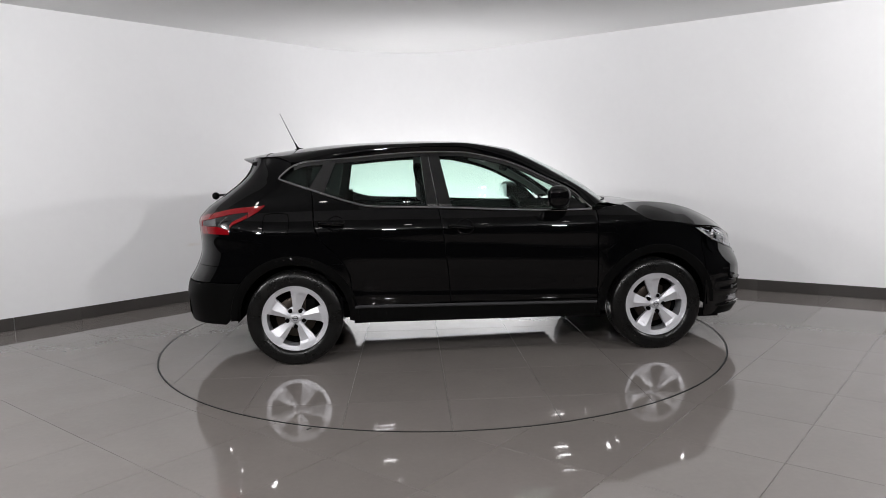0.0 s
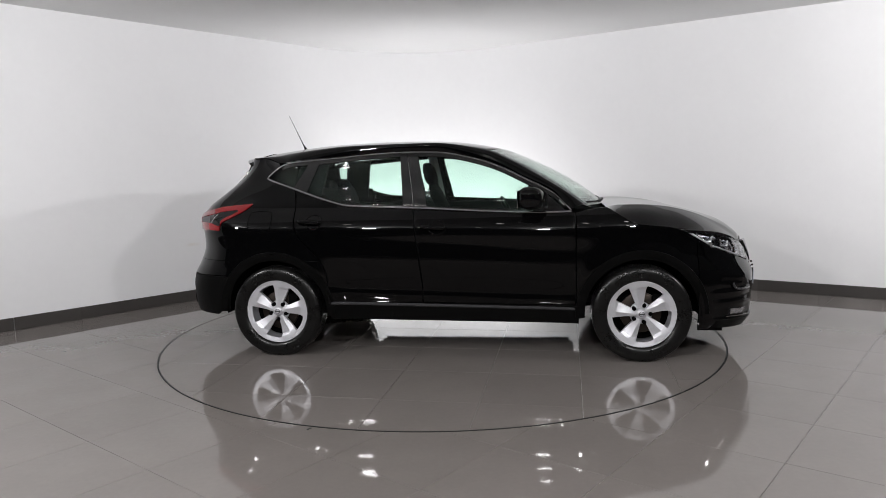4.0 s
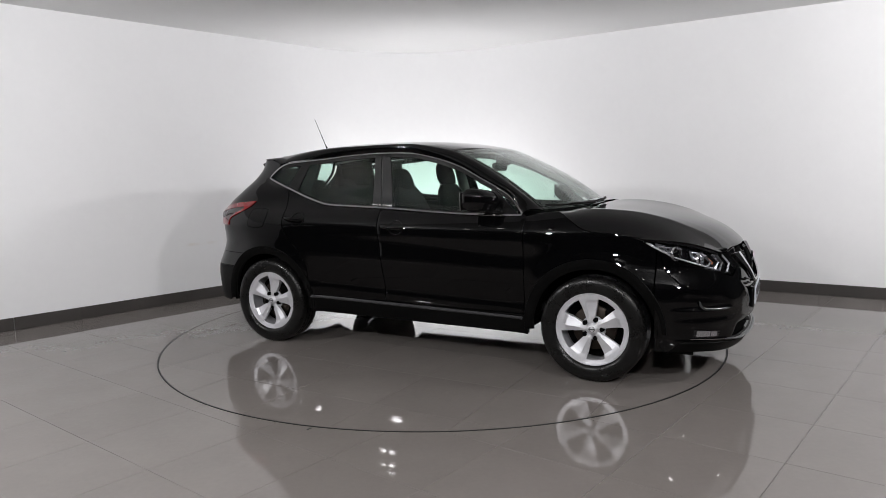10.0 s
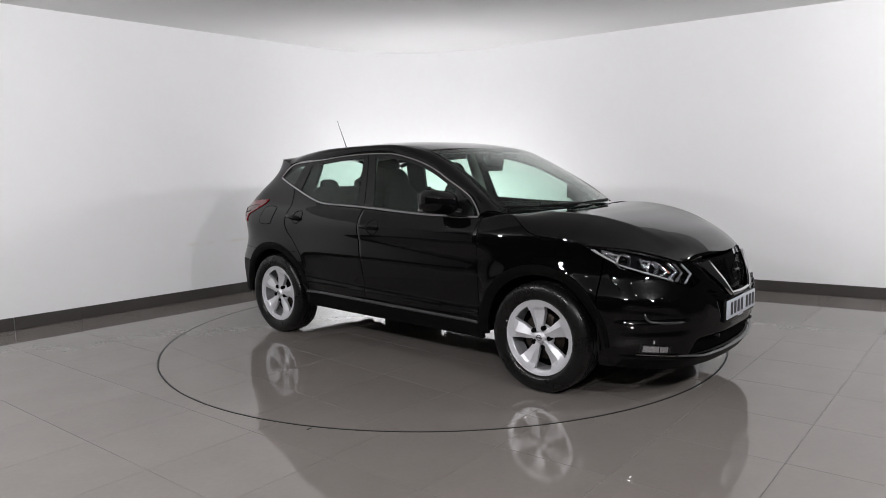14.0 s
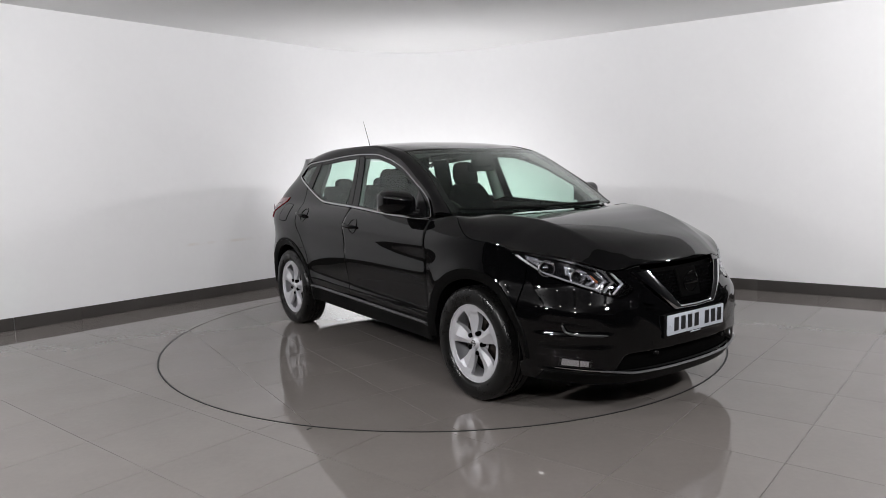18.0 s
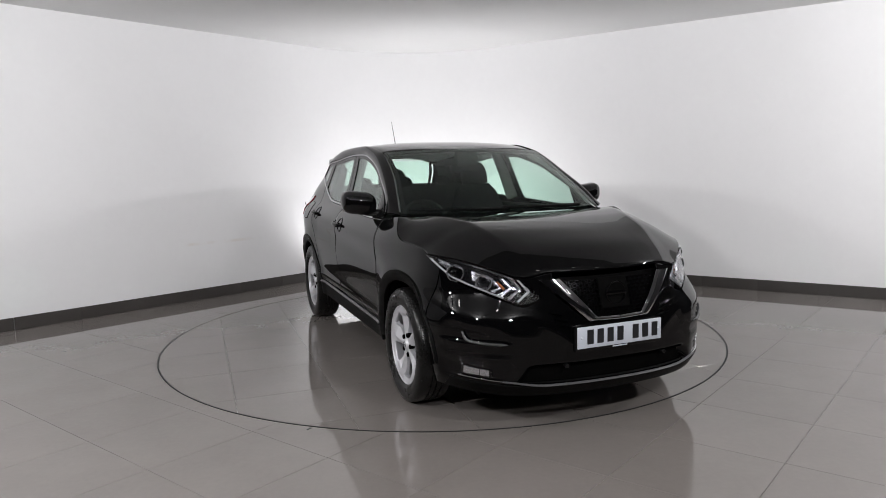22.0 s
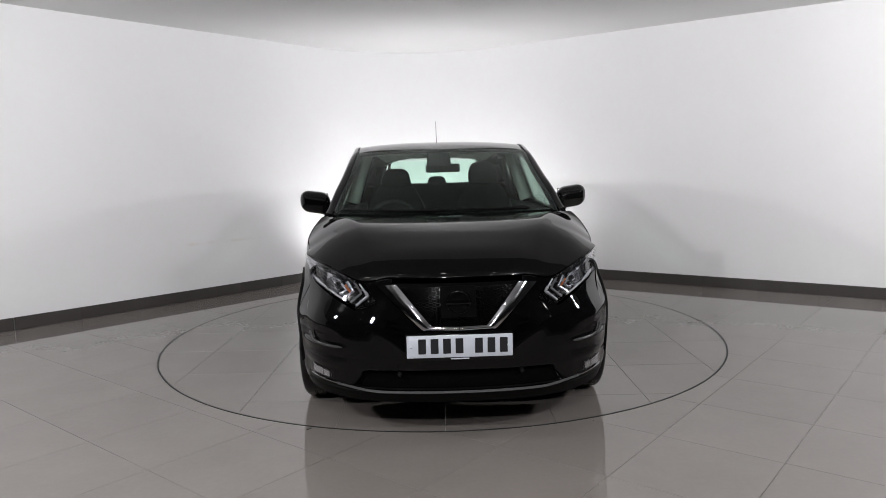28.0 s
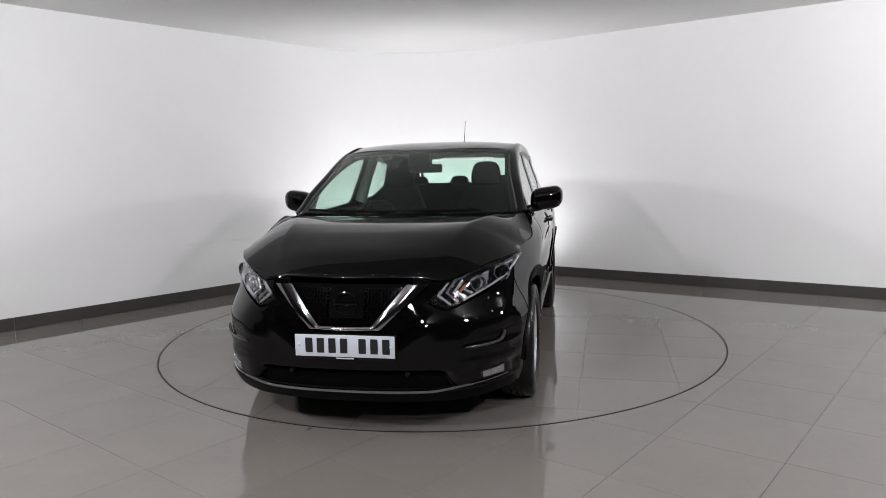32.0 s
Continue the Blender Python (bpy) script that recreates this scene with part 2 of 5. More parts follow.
# ---- the room ----
U = Vector((0.648, 0.7616))       # along the wall with the car's shade
V = Vector((0.7906, -0.6123))     # along the other white wall
WU, WV = Vector((0.6846, 0.7290)), Vector((0.8290, -0.5592))   # along the two white walls
CORNER = Vector((-0.451, 4.025))
HIGH = 2.895
TAN = 1.6
RING = 2.25


def wall_line(back=0.0):
    """The plan line of the white walls with their rounded corner, set back by some metres."""
    a, b = CORNER - WU * TAN, CORNER + WV * TAN
    pts = [CORNER - WU * d for d in (9.2, 8.4, 7.4, 6.6, 5.75, 5.2, 4.6, 3.9, 3.2, 2.6, 2.0)]
    for i in range(33):
        s = i / 32
        p = a * (1 - s) ** 2 + CORNER * 2 * s * (1 - s) * 0.94 + b * s * s
        w = (1 - s) ** 2 + 2 * s * (1 - s) * 0.94 + s * s
        pts.append(p / w)
    pts += [CORNER + WV * d for d in (2.0, 2.6, 3.2, 4.0, 4.8, 5.5, 6.2, 6.9)]
    if back:
        res = []
        for i, p in enumerate(pts):
            d = (pts[min(i + 1, len(pts) - 1)] - pts[max(i - 1, 0)]).normalized()
            res.append(p + Vector((-d.y, d.x)) * back)
        pts = res
    return pts


def ribbon(bm, front, rear, z0, z1):
    v = [[bm.verts.new((p.x, p.y, z)) for p in row] for row, z in ((front, z0), (front, z1), (rear, z1), (rear, z0))]
    n = len(front)
    for i in range(n - 1):
        for a, b in ((0, 1), (1, 2), (2, 3), (3, 0)):
            bm.faces.new((v[a][i], v[a][i + 1], v[b][i + 1], v[b][i]))
    for i in (0, n - 1):
        bm.faces.new([v[k][i] for k in range(4)])
    return bm


LINE, LINE_BACK = wall_line(), wall_line(0.15)
wall = part("wall_north", ribbon(bmesh.new(), LINE, LINE_BACK, 0.0, HIGH), M_WALL)
tagged(wall, "white painted studio wall with a rounded corner", "wall", kind="structure")
END_L, END_R = LINE[0], LINE[-1]
BACK = [END_L + Vector((-0.3, -0.2)), Vector((-4.6, -7.6)), Vector((4.8, -7.6)), END_R + Vector((0.3, -0.2))]
for k, (p, q) in enumerate(zip(BACK, BACK[1:])):
    d = (q - p).normalized()
    o = Vector((d.y, -d.x)) * 0.15
    w = part("wall_" + ("west", "south", "east")[k], ribbon(bmesh.new(), [p, q], [p + o, q + o], 0.0, HIGH), M_DARK, smooth=False)
    tagged(w, "plain dark painted studio wall", "wall", kind="structure")
bm = bmesh.new()
box(bm, (0, 2.15, HIGH + 0.08), (16, 7.7, 0.16))
ceiling = tagged(part("ceiling", bm, M_CEIL, smooth=False), "flat white painted studio ceiling", "ceiling", kind="structure")

# front ceiling, out of view: darkened in colour to hold down bounced light
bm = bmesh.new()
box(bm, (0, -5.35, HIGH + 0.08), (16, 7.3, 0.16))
tagged(part("ceiling_front", bm, M_DIM, smooth=False), "unseen front studio ceiling, darkened to dim its bounce, with small spotlights", "ceiling", kind="structure")

# skirting tiles along the white walls
skirting = new("baseboard")
tagged(skirting, "dark grey tiled skirting along the white wall", "baseboard", kind="structure")


def along(line, step):
    """Points at even steps along a plan line."""
    res, rest = [line[0].copy()], step
    for p, q in zip(line, line[1:]):
        L, pos = (q - p).length, 0.0
        while L - pos >= rest:
            pos += rest
            res.append(p.lerp(q, pos / L))
            rest = step
        rest -= L - pos
    return res


def skirting_tiles():
    front, rear = wall_line(-0.012), wall_line(-0.001)
    stops = along(front, 0.095)
    backs = [min((p.lerp(q, s / 10) for p, q in zip(rear, rear[1:]) for s in range(11)), key=lambda c: (c - a).length) for a in stops]
    for i in range(2, len(stops) - 6, 6):
        a, b = stops[i:i + 7], backs[i:i + 7]
        a[0], a[-1] = a[0].lerp(a[1], 0.025), a[-1].lerp(a[-2], 0.025)
        b[0], b[-1] = b[0].lerp(b[1], 0.025), b[-1].lerp(b[-2], 0.025)
        part("tile", ribbon(bmesh.new(), a, b, 0.001, 0.119), M_SKIRT, skirting)


# floor: a bed of grout with tiles on it, and a round turntable let into it
STEP_U, STEP_V, OFF_U, OFF_V = 0.578, 0.578, -0.048, 0.06
N = Vector((0.7616, -0.648))


def ring_band(r0, r1, z0, z1, seg=180):
    return spin(bmesh.new(), [(r0, z0), (r1, z0), (r1, z1), (r0, z1)], seg, "Z", closed=True)


def floor_bed():
    """The sheet under the tiles, with the round hole of the turntable."""
    bm = bmesh.new()
    seg = 120
    rows = []
    for r, z in ((RING + 0.008, -0.12), (RING + 0.008, -0.003), (9.5, -0.003), (9.5, -0.12)):
        rows.append([bm.verts.new((r * math.cos(2 * math.pi * k / seg), r * math.sin(2 * math.pi * k / seg) - (1.5 if r > 5 else 0), z)) for k in range(seg)])
    for a in range(4):
        r, s = rows[a], rows[(a + 1) % 4]
        for k in range(seg):
            bm.faces.new((r[k], r[(k + 1) % seg], s[(k + 1) % seg], s[k]))
    return bm


floor_ob = part("floor", floor_bed(), M_GROUT, smooth=False)
tagged(floor_ob, "polished grey-brown tiled studio floor", "floor", kind="structure")


def cut(pts, radius, inside):
    """The part of a plan outline inside or outside the circle, as outlines."""
    fine = []
    for p, q in zip(pts, pts[1:] + pts[:1]):
        fine += [p.lerp(q, k / 30) for k in range(30)]
    ok = [(p.length <= radius) == inside for p in fine]
    if all(ok):
        return [pts]
    if not any(ok):
        return []
    n = len(fine)
    start = next(i for i in range(n) if ok[i] and not ok[i - 1])
    run, runs = [], []
    for k in range(n):
        i = (start + k) % n
        if ok[i]:
            run.append(fine[i])
        elif run:
            runs.append(run)
            run = []
    if run:
        runs.append(run)
    res = []
    for r in runs:
        if len(r) < 3:
            continue
        a0, a1 = math.atan2(r[-1].y, r[-1].x), math.atan2(r[0].y, r[0].x)
        d = (a1 - a0 + math.pi) % (2 * math.pi) - math.pi
        arc = [Vector((math.cos(a0 + d * k / 12), math.sin(a0 + d * k / 12))) * radius for k in range(13)]
        keep = [p for i, p in enumerate(r) if i in (0, len(r) - 1) or i % 30 == 0 or any((p - c).length < 1e-6 for c in pts)]
        res.append(keep + arc)
    return res


def tiles(parent, radius, inside, su, sv, du, dv, turn, across, keep):
    gap = 0.0011
    a, b = Vector((U.x, U.y)), Vector((across.x, across.y))
    rot = Matrix.Rotation(radians(turn), 2)
    a, b = rot @ a, rot @ b
    for i in range(-18, 12):
        for j in range(-16, 17):
            u0, v0 = du + i * su, dv + j * sv
            q = [a * (u0 + x) + b * (v0 + y) for x, y in ((gap, gap), (su - gap, gap), (su - gap, sv - gap), (gap, sv - gap))]
            c = sum(q, Vector((0, 0))) / 4
            if not keep(c):
                continue
            for poly in cut(q, radius, inside):
                if len(poly) >= 3:
                    part("tile", slab(bmesh.new(), [(p.x, p.y) for p in poly], -0.0028, 0.0, 0.0007), M_TILE, parent, smooth=False)


turntable = part("turntable", spin(bmesh.new(), [(0.0, -0.10), (RING - 0.006, -0.10), (RING - 0.006, -0.003), (0.0, -0.003)], 160, "Z"), M_GROUT, smooth=False)
tagged(turntable, "round tiled turntable let flush into the floor", "turntable")
part("rim", ring_band(RING - 0.006, RING + 0.001, -0.05, 0.0008), M_RING, turntable, "thin dark steel rim")
chip = bmesh.new()
box(chip, (-0.728, -2.165, -0.0005), (0.034, 0.012, 0.003), 0.001, rot=Euler((0, 0, 0.9)).to_matrix())
part("floor_chip", chip, M_RING, floor_ob, "dark chipped joint")
part("floor_gap_trim", ring_band(RING + 0.003, RING + 0.008, -0.05, -0.002), M_RING, floor_ob)


# ---- the car: shape functions in its own space (x ahead, y to its left, z up) ----
Y_PROF = curve((0.15, 0.815), (0.24, 0.845), (0.30, 0.857), (0.40, 0.867), (0.50, 0.875), (0.62, 0.891), (0.78, 0.904), (0.90, 0.905), (0.95, 0.898),
               (1.00, 0.876), (1.05, 0.840), (1.10, 0.797), (1.25, 0.742), (1.38, 0.700), (1.50, 0.666), (1.56, 0.642))
X_NOSE = curve((0.15, 2.32), (0.22, 2.375), (0.30, 2.418), (0.45, 2.422), (0.58, 2.418), (0.68, 2.40), (0.80, 2.363), (0.92, 2.315), (1.10, 2.25))
X_TAIL = curve((0.15, -1.915), (0.25, -1.955), (0.35, -1.99), (0.50, -2.0), (0.60, -1.975), (0.68, -1.927), (0.82, -1.876), (0.92, -1.870), (1.03, -1.874),
               (1.115, -1.815), (1.21, -1.678), (1.335, -1.518), (1.41, -1.467), (1.46, -1.452), (1.50, -1.445))
AXLES = (1.529, -1.117)
HUB, ROLL = 0.338, 0.340
CREASE = curve((-0.9, 1.025), (-0.64, 1.012), (-0.1, 0.978), (0.33, 0.955), (0.81, 0.922), (1.1, 0.912))
BELT = curve((-1.215, 1.325), (-0.963, 1.236), (-0.723, 1.154), (-0.562, 1.117), (-0.318, 1.106), (-0.073, 1.097), (0.171, 1.084), (0.416, 1.070), (0.661, 1.060), (0.906, 1.056), (1.05, 1.058))
ARCHLINE = curve((-1.215, 1.33), (-1.11, 1.413), (-1.025, 1.441), (-0.875, 1.454), (-0.649, 1.469), (-0.398, 1.490), (-0.14, 1.499), (0.10, 1.493), (0.309, 1.456), (0.517, 1.393), (0.725, 1.293), (0.935, 1.183), (1.05, 1.066))
SHUT = curve((1.085, 1.052), (1.20, 1.075), (1.285, 1.082), (1.32, 1.068), (1.35, 1.047), (1.40, 1.014), (1.46, 0.977), (1.52, 0.958), (1.67, 0.944), (1.84, 0.915), (1.95, 0.893), (2.30, 0.80))


def sm(a, b, x):
    s = min(max((x - a) / (b - a), 0.0), 1.0)
    return s * s * (3 - 2 * s)


def nose_pow(z):
    k = sm(0.52, 0.76, z)
    return lerp(6.5, 3.9, k), lerp(2.3, 2.15, k)


def tail_pow(z):
    k = sm(0.70, 1.40, z)
    return lerp(5.9, 5.2, sm(0.6, 0.8, z)) + 6.8 * k ** 1.6, lerp(2.8, 3.0, k)


def side_y(x, z):
    """Half the car's width at a station and height."""
    w = Y_PROF(z)
    if x > 1.0:
        n, m = nose_pow(z)
        w *= (1 - min((x - 1.0) / (X_NOSE(z) - 1.0), 0.9995) ** n) ** (1 / m)
    elif x < -0.7:
        n, m = tail_pow(z)
        w *= (1 - min((-0.7 - x) / (-0.7 - X_TAIL(z)), 0.9995) ** n) ** (1 / m)
    for ax in AXLES:
        r = math.hypot(x - ax, z - HUB)
        w += 0.014 * math.exp(-((r - 0.43) / 0.07) ** 2)
    w -= 0.030 * sm(1.15, 1.8, x) * sm(0.62, 0.88, z)
    w -= 0.055 * sm(-0.95, -1.45, x) * sm(1.15, 1.45, z)
    if -1.0 < x < 1.3 and 0.3 < z < 1.1:
        k = sm(-1.0, -0.7, x) * (1 - sm(1.0, 1.3, x))
        c = CREASE(x)
        w += k * (0.0007 * math.exp(-((z - c) / 0.030) ** 2) - 0.010 * math.exp(-((z - c + 0.13) / 0.075) ** 2) + 0.010 * math.exp(-((z - 0.455 + 0.03 * x) / 0.03) ** 2))
    return w


def nose_x(y, z):
    n, m = nose_pow(z)
    return 1.0 + (X_NOSE(z) - 1.0) * (1 - min(abs(y) / Y_PROF(z), 0.9995) ** m) ** (1 / n)


def tail_x(y, z):
    n, m = tail_pow(z)
    return -0.7 - (-0.7 - X_TAIL(z)) * (1 - min(abs(y) / Y_PROF(z), 0.9995) ** m) ** (1 / n)


def wing_end(z):
    """Where the quarter panel meets the tailgate."""
    return X_TAIL(z) + 0.06 - 0.015 * sm(1.1, 1.3, z)


def quarter_top(x):
    return lerp(1.440, 1.476, 1 - sm(-1.24, -1.10, x))


def arch_z(x, ax, r):
    return HUB + math.sqrt(max(r * r - (x - ax) ** 2, 0.0))


car = new("car")
tagged(car, "black five-door crossover car with silver alloy wheels on the turntable", "car")


def side_panel(name, s, x0, x1, z0, z1, nu, nv, material, parent, label="", lift=0.0, thick=0.006):
    """A panel of the car's side: x0, x1 are functions of z or numbers, z0, z1 of x."""
    fx0, fx1 = (x0 if callable(x0) else lambda z: x0), (x1 if callable(x1) else lambda z: x1)
    fz0, fz1 = (z0 if callable(z0) else lambda x: z0), (z1 if callable(z1) else lambda x: z1)

    def f(u, v):
        x = lerp(fx0(0.8), fx1(0.8), u)
        for _ in range(3):
            z = lerp(fz0(x), fz1(x), v)
            x = lerp(fx0(z), fx1(z), u)
        return Vector((x, s * (side_y(x, z) + (lift(v) if callable(lift) else lift)), z))
    return part(name, sheet(f, nu, nv, thick, flip=s > 0), material, parent, label)


DOOR_GAP = curve((0.30, -0.006), (0.47, -0.006), (0.8, -0.035), (1.10, -0.072))
DOOR_REAR = curve((0.30, -0.70), (0.60, -0.712), (0.70, -0.745), (0.80, -0.82), (0.90, -0.915), (1.00, -0.955), (1.236, -0.972))
WIN_REAR = curve((0.60, -0.735), (0.70, -0.752), (0.80, -0.826), (0.90, -0.921), (1.00, -0.961), (1.22, -0.978), (1.24, -0.985), (1.30, -1.14), (1.325, -1.218), (1.36, -1.185), (1.413, -1.116), (1.446, -1.125), (1.50, -1.14))


def handle(s, x, z, door):
    y = side_y(x, z)
    bm = bmesh.new()
    cx = x + 0.03
    # added raised ring that catches the glints of a hollow cup's edge
    ring = [(cx + 0.060 * math.cos(t), s * (side_y(cx + 0.060 * math.cos(t), z + 0.050 * math.sin(t)) - 0.002), z + 0.050 * math.sin(t)) for t in [2 * math.pi * k / 32 for k in range(33)]]
    part("glint_ring", tube(bmesh.new(), ring, 0.0065, 12, caps=False), M_PAINT, door)
    # flat dark disc on the uncut door: the recess's shade as colour
    mid = bm.verts.new((cx, s * (y - 0.001), z))
    disc = [bm.verts.new((p[0], p[1] + s * 0.0012, p[2])) for p in ring[:-1]]
    for p, q in zip(disc, disc[1:] + disc[:1]):
        bm.faces.new((mid, p, q))
    part("cup_shade", bm, M_VOID, door, "dark disc painted as the shade of the round handle recess")
    bm = bmesh.new()
    n = 14
    tube(bm, [(x - 0.090 + 0.175 * k / n, s * (side_y(x, z) + 0.006 + 0.026 * math.sin(math.pi * k / n) ** 0.5), z + 0.010 - 0.014 * k / n) for k in range(n + 1)], [0.008, 0.014] + [0.016] * (n - 3) + [0.014, 0.008], 12)
    part("door_handle", bm, M_PAINT, door)


def trim_strip(s, pts, half, lift, material, parent, name="window_trim"):
    """A bright strip along a line on the car's side."""
    bm = bmesh.new()
    rows = []
    n = len(pts)
    for i, (x, z) in enumerate(pts):
        dx, dz = pts[min(i + 1, n - 1)][0] - pts[max(i - 1, 0)][0], pts[min(i + 1, n - 1)][1] - pts[max(i - 1, 0)][1]
        L = math.hypot(dx, dz) or 1
        nx, nz = -dz / L, dx / L
        row = []
        for k, h in ((-1, -0.004), (-1, 0.5), (-0.6, 1), (0.6, 1), (1, 0.5), (1, -0.004)):
            px, pz = x + nx * half * k, z + nz * half * k
            row.append(bm.verts.new((px, s * (side_y(px, pz) + (lift * h if h > 0 else h)), pz)))
        rows.append(row)
    for a, b in zip(rows, rows[1:]):
        for k in range(6):
            bm.faces.new((a[k], a[(k + 1) % 6], b[(k + 1) % 6], b[k]))
    for r in (rows[0], rows[-1]):
        bm.faces.new(r)
    return part(name, bm, material, parent, "satin bright metal window trim" if material is M_TRIM else "")


def car_side(s):
    side_panel("front_wing", s, 1.083, 1.905, lambda x: arch_z(x, AXLES[0], 0.435) if abs(x - AXLES[0]) < 0.435 else HUB, SHUT, 44, 22, M_PAINT, car)
    fd = side_panel("front_door", s, lambda z: DOOR_GAP(z) + 0.0025, 1.078, 0.405, lambda x: BELT(x) - 0.008, 40, 30, M_PAINT, car)
    rd = side_panel("rear_door", s, lambda z: DOOR_REAR(z), lambda z: DOOR_GAP(z) - 0.0025, 0.405, lambda x: BELT(x) - 0.008, 34, 30, M_PAINT, car)
    handle(s, 0.08, 0.958, fd)
    handle(s, -0.835, 1.004, rd)
    # quarter panel above, behind and before the rear arch
    def quarter(u, v):
        x = -1.3
        for _ in range(3):
            z = lerp(0.72, quarter_top(x), v)
            x = lerp(wing_end(z), WIN_REAR(z), u)
        if z < 0.79:
            z = max(z, min(0.79, arch_z(x, AXLES[1], 0.435)))
        return Vector((x, s * side_y(x, z), z))
    q = part("rear_wing", sheet(quarter, 40, 34, flip=s > 0), M_PAINT, car)
    side_panel("rear_wing_corner", s, lambda z: X_TAIL(z) + 0.06, lambda z: AXLES[1] - math.sqrt(max(0.435 ** 2 - (z - HUB) ** 2, 0.0001)), 0.607, 0.722, 20, 6, M_PAINT, car)
    side_panel("rear_wing_front", s, lambda z: AXLES[1] + math.sqrt(max(0.435 ** 2 - (z - HUB) ** 2, 0.0001)), lambda z: DOOR_REAR(z) - 0.005, 0.41, 0.722, 6, 12, M_PAINT, car)
    if s < 0:
        cx, cz = -1.222, 1.01
        def flap(u, v):
            a, b = 2 * u - 1, 2 * v - 1
            x, z = cx + 0.09 * a * math.sqrt(1 - 0.22 * b * b), cz + 0.074 * b * math.sqrt(1 - 0.22 * a * a)
            return Vector((x, s * (side_y(x, z) + 0.003), z))
        part("fuel_flap", sheet(flap, 12, 12, 0.004), M_PAINT, q)
        rim = [flap(*p) for p in [(k / 8, 0.0) for k in range(8)] + [(1.0, k / 8) for k in range(8)] + [(1 - k / 8, 1.0) for k in range(8)] + [(0.0, 1 - k / 8) for k in range(9)]]
        part("flap_gap", tube(bmesh.new(), [p + Vector((0, s * -0.002, 0)) for p in rim], 0.0028, 6, caps=False), M_VOID, q)
    # cladding: sill and wheel arches
    side_panel("sill_cladding", s, -0.70, 1.10, lambda x: 0.278 - 0.010 * x, 0.398, 36, 8, M_PLASTIC, car, "matt black sill cladding", 0.006, 0.03)
    for ax, a0, a1 in ((AXLES[0], 0.0, math.pi + 0.08), (AXLES[1], -0.08, math.pi + 0.02)):
        def ring(u, v):
            a = lerp(a0, a1, u)
            r = lerp(0.385, 0.452, v)
            x, z = ax + r * math.cos(a), HUB + r * math.sin(a)
            rr = 0.44
            xs, zs = ax + rr * math.cos(a), HUB + rr * math.sin(a)
            y = min(side_y(xs, zs), 0.95) + 0.0065 - 0.016 * (1 - v) ** 2
            return Vector((x, s * y, z))
        part("wheel_arch_cladding", sheet(ring, 48, 6, 0.03, flip=s < 0), M_PLASTIC, car, "matt black plastic wheel arch cladding")
        # liner behind the arch
        bm = bmesh.new()
        spin(bm, [(0.40, s * 0.86), (0.40, s * 0.50), (0.05, s * 0.50)], 40, "Y", (ax, 0, HUB), a0=-0.05, a1=math.pi + 0.05)
        part("arch_liner", bm, M_VOID, car)
    # windows
    top = lambda x: ARCHLINE(x) - 0.030
    low = lambda x: BELT(x) + 0.004
    side_panel("front_side_window", s, lambda z: 0.021 - 0.066 * (z - 1.113) / 0.317, 0.99, low, lambda x: max(top(x), low(x) + 0.004), 30, 14, M_GLASS, fd, "green-tinted side window", -0.004, 0.003)
    side_panel("rear_side_window", s, lambda z: -0.905 + 0.10 * (z - 1.18) / 0.25, lambda z: -0.156 - 0.032 * (z - 1.117) / 0.357, low, top, 24, 14, M_GLASS, rd, "green-tinted side window", -0.004, 0.003)
    def qglass(u, v):
        b = Vector((-1.172, 1.320)).lerp(Vector((-1.005, 1.252)), u)
        t = Vector((-1.085, 1.402)).lerp(Vector((-0.892, 1.434)), u)
        p = b.lerp(t, v)
        return Vector((p.x, s * (side_y(p.x, p.y) - 0.004), p.y))
    part("quarter_window", sheet(qglass, 8, 8, 0.003, flip=s > 0), M_GLASS, car, "small green-tinted quarter window")
    # black frames round the panes
    side_panel("centre_pillar_cover", s, lambda z: -0.154 - 0.032 * (z - 1.117) / 0.357, lambda z: DOOR_GAP(1.1) - 0.004 - 0.062 * (z - 1.1) / 0.4, lambda x: BELT(x) + 0.006, lambda x: ARCHLINE(x) - 0.010, 6, 14, M_SATIN, rd, "satin black pillar cover")
    side_panel("centre_pillar_cover", s, lambda z: DOOR_GAP(1.1) + 0.002 - 0.062 * (z - 1.1) / 0.4, lambda z: 0.023 - 0.066 * (z - 1.113) / 0.317, lambda x: BELT(x) + 0.006, lambda x: ARCHLINE(x) - 0.010, 6, 14, M_SATIN, fd, "satin black pillar cover")
    side_panel("rear_pillar_cover", s, lambda z: -0.998 + 0.122 * (z - 1.245) / 0.20, lambda z: -0.903 + 0.10 * (z - 1.18) / 0.25, lambda x: BELT(x) + 0.006, lambda x: ARCHLINE(x) - 0.010, 8, 12, M_SATIN, rd, "satin black pillar cover")
    side_panel("window_frame", s, -1.10, 0.97, lambda x: max(ARCHLINE(x) - 0.034, BELT(x)), lambda x: ARCHLINE(x) - 0.006, 60, 2, M_SATIN, car, "", -0.002, 0.012)
    side_panel("mirror_sail", s, 0.80, 1.045, lambda x: BELT(x) + 0.003, lambda x: max(min(ARCHLINE(x) - 0.02, 1.058 + (1.02 - x) * 0.9), BELT(x) + 0.006), 8, 6, M_SATIN, fd, "black mirror mounting panel", 0.002)
    side_panel("window_frame", s, -1.0, 0.82, lambda x: BELT(x) - 0.004, lambda x: BELT(x) + 0.014, 50, 2, M_SATIN, car, "", -0.002, 0.012)
    # bright strip right round the side windows
    lo = [(lerp(1.05, -1.19, k / 56), BELT(lerp(1.05, -1.19, k / 56))) for k in range(57)]
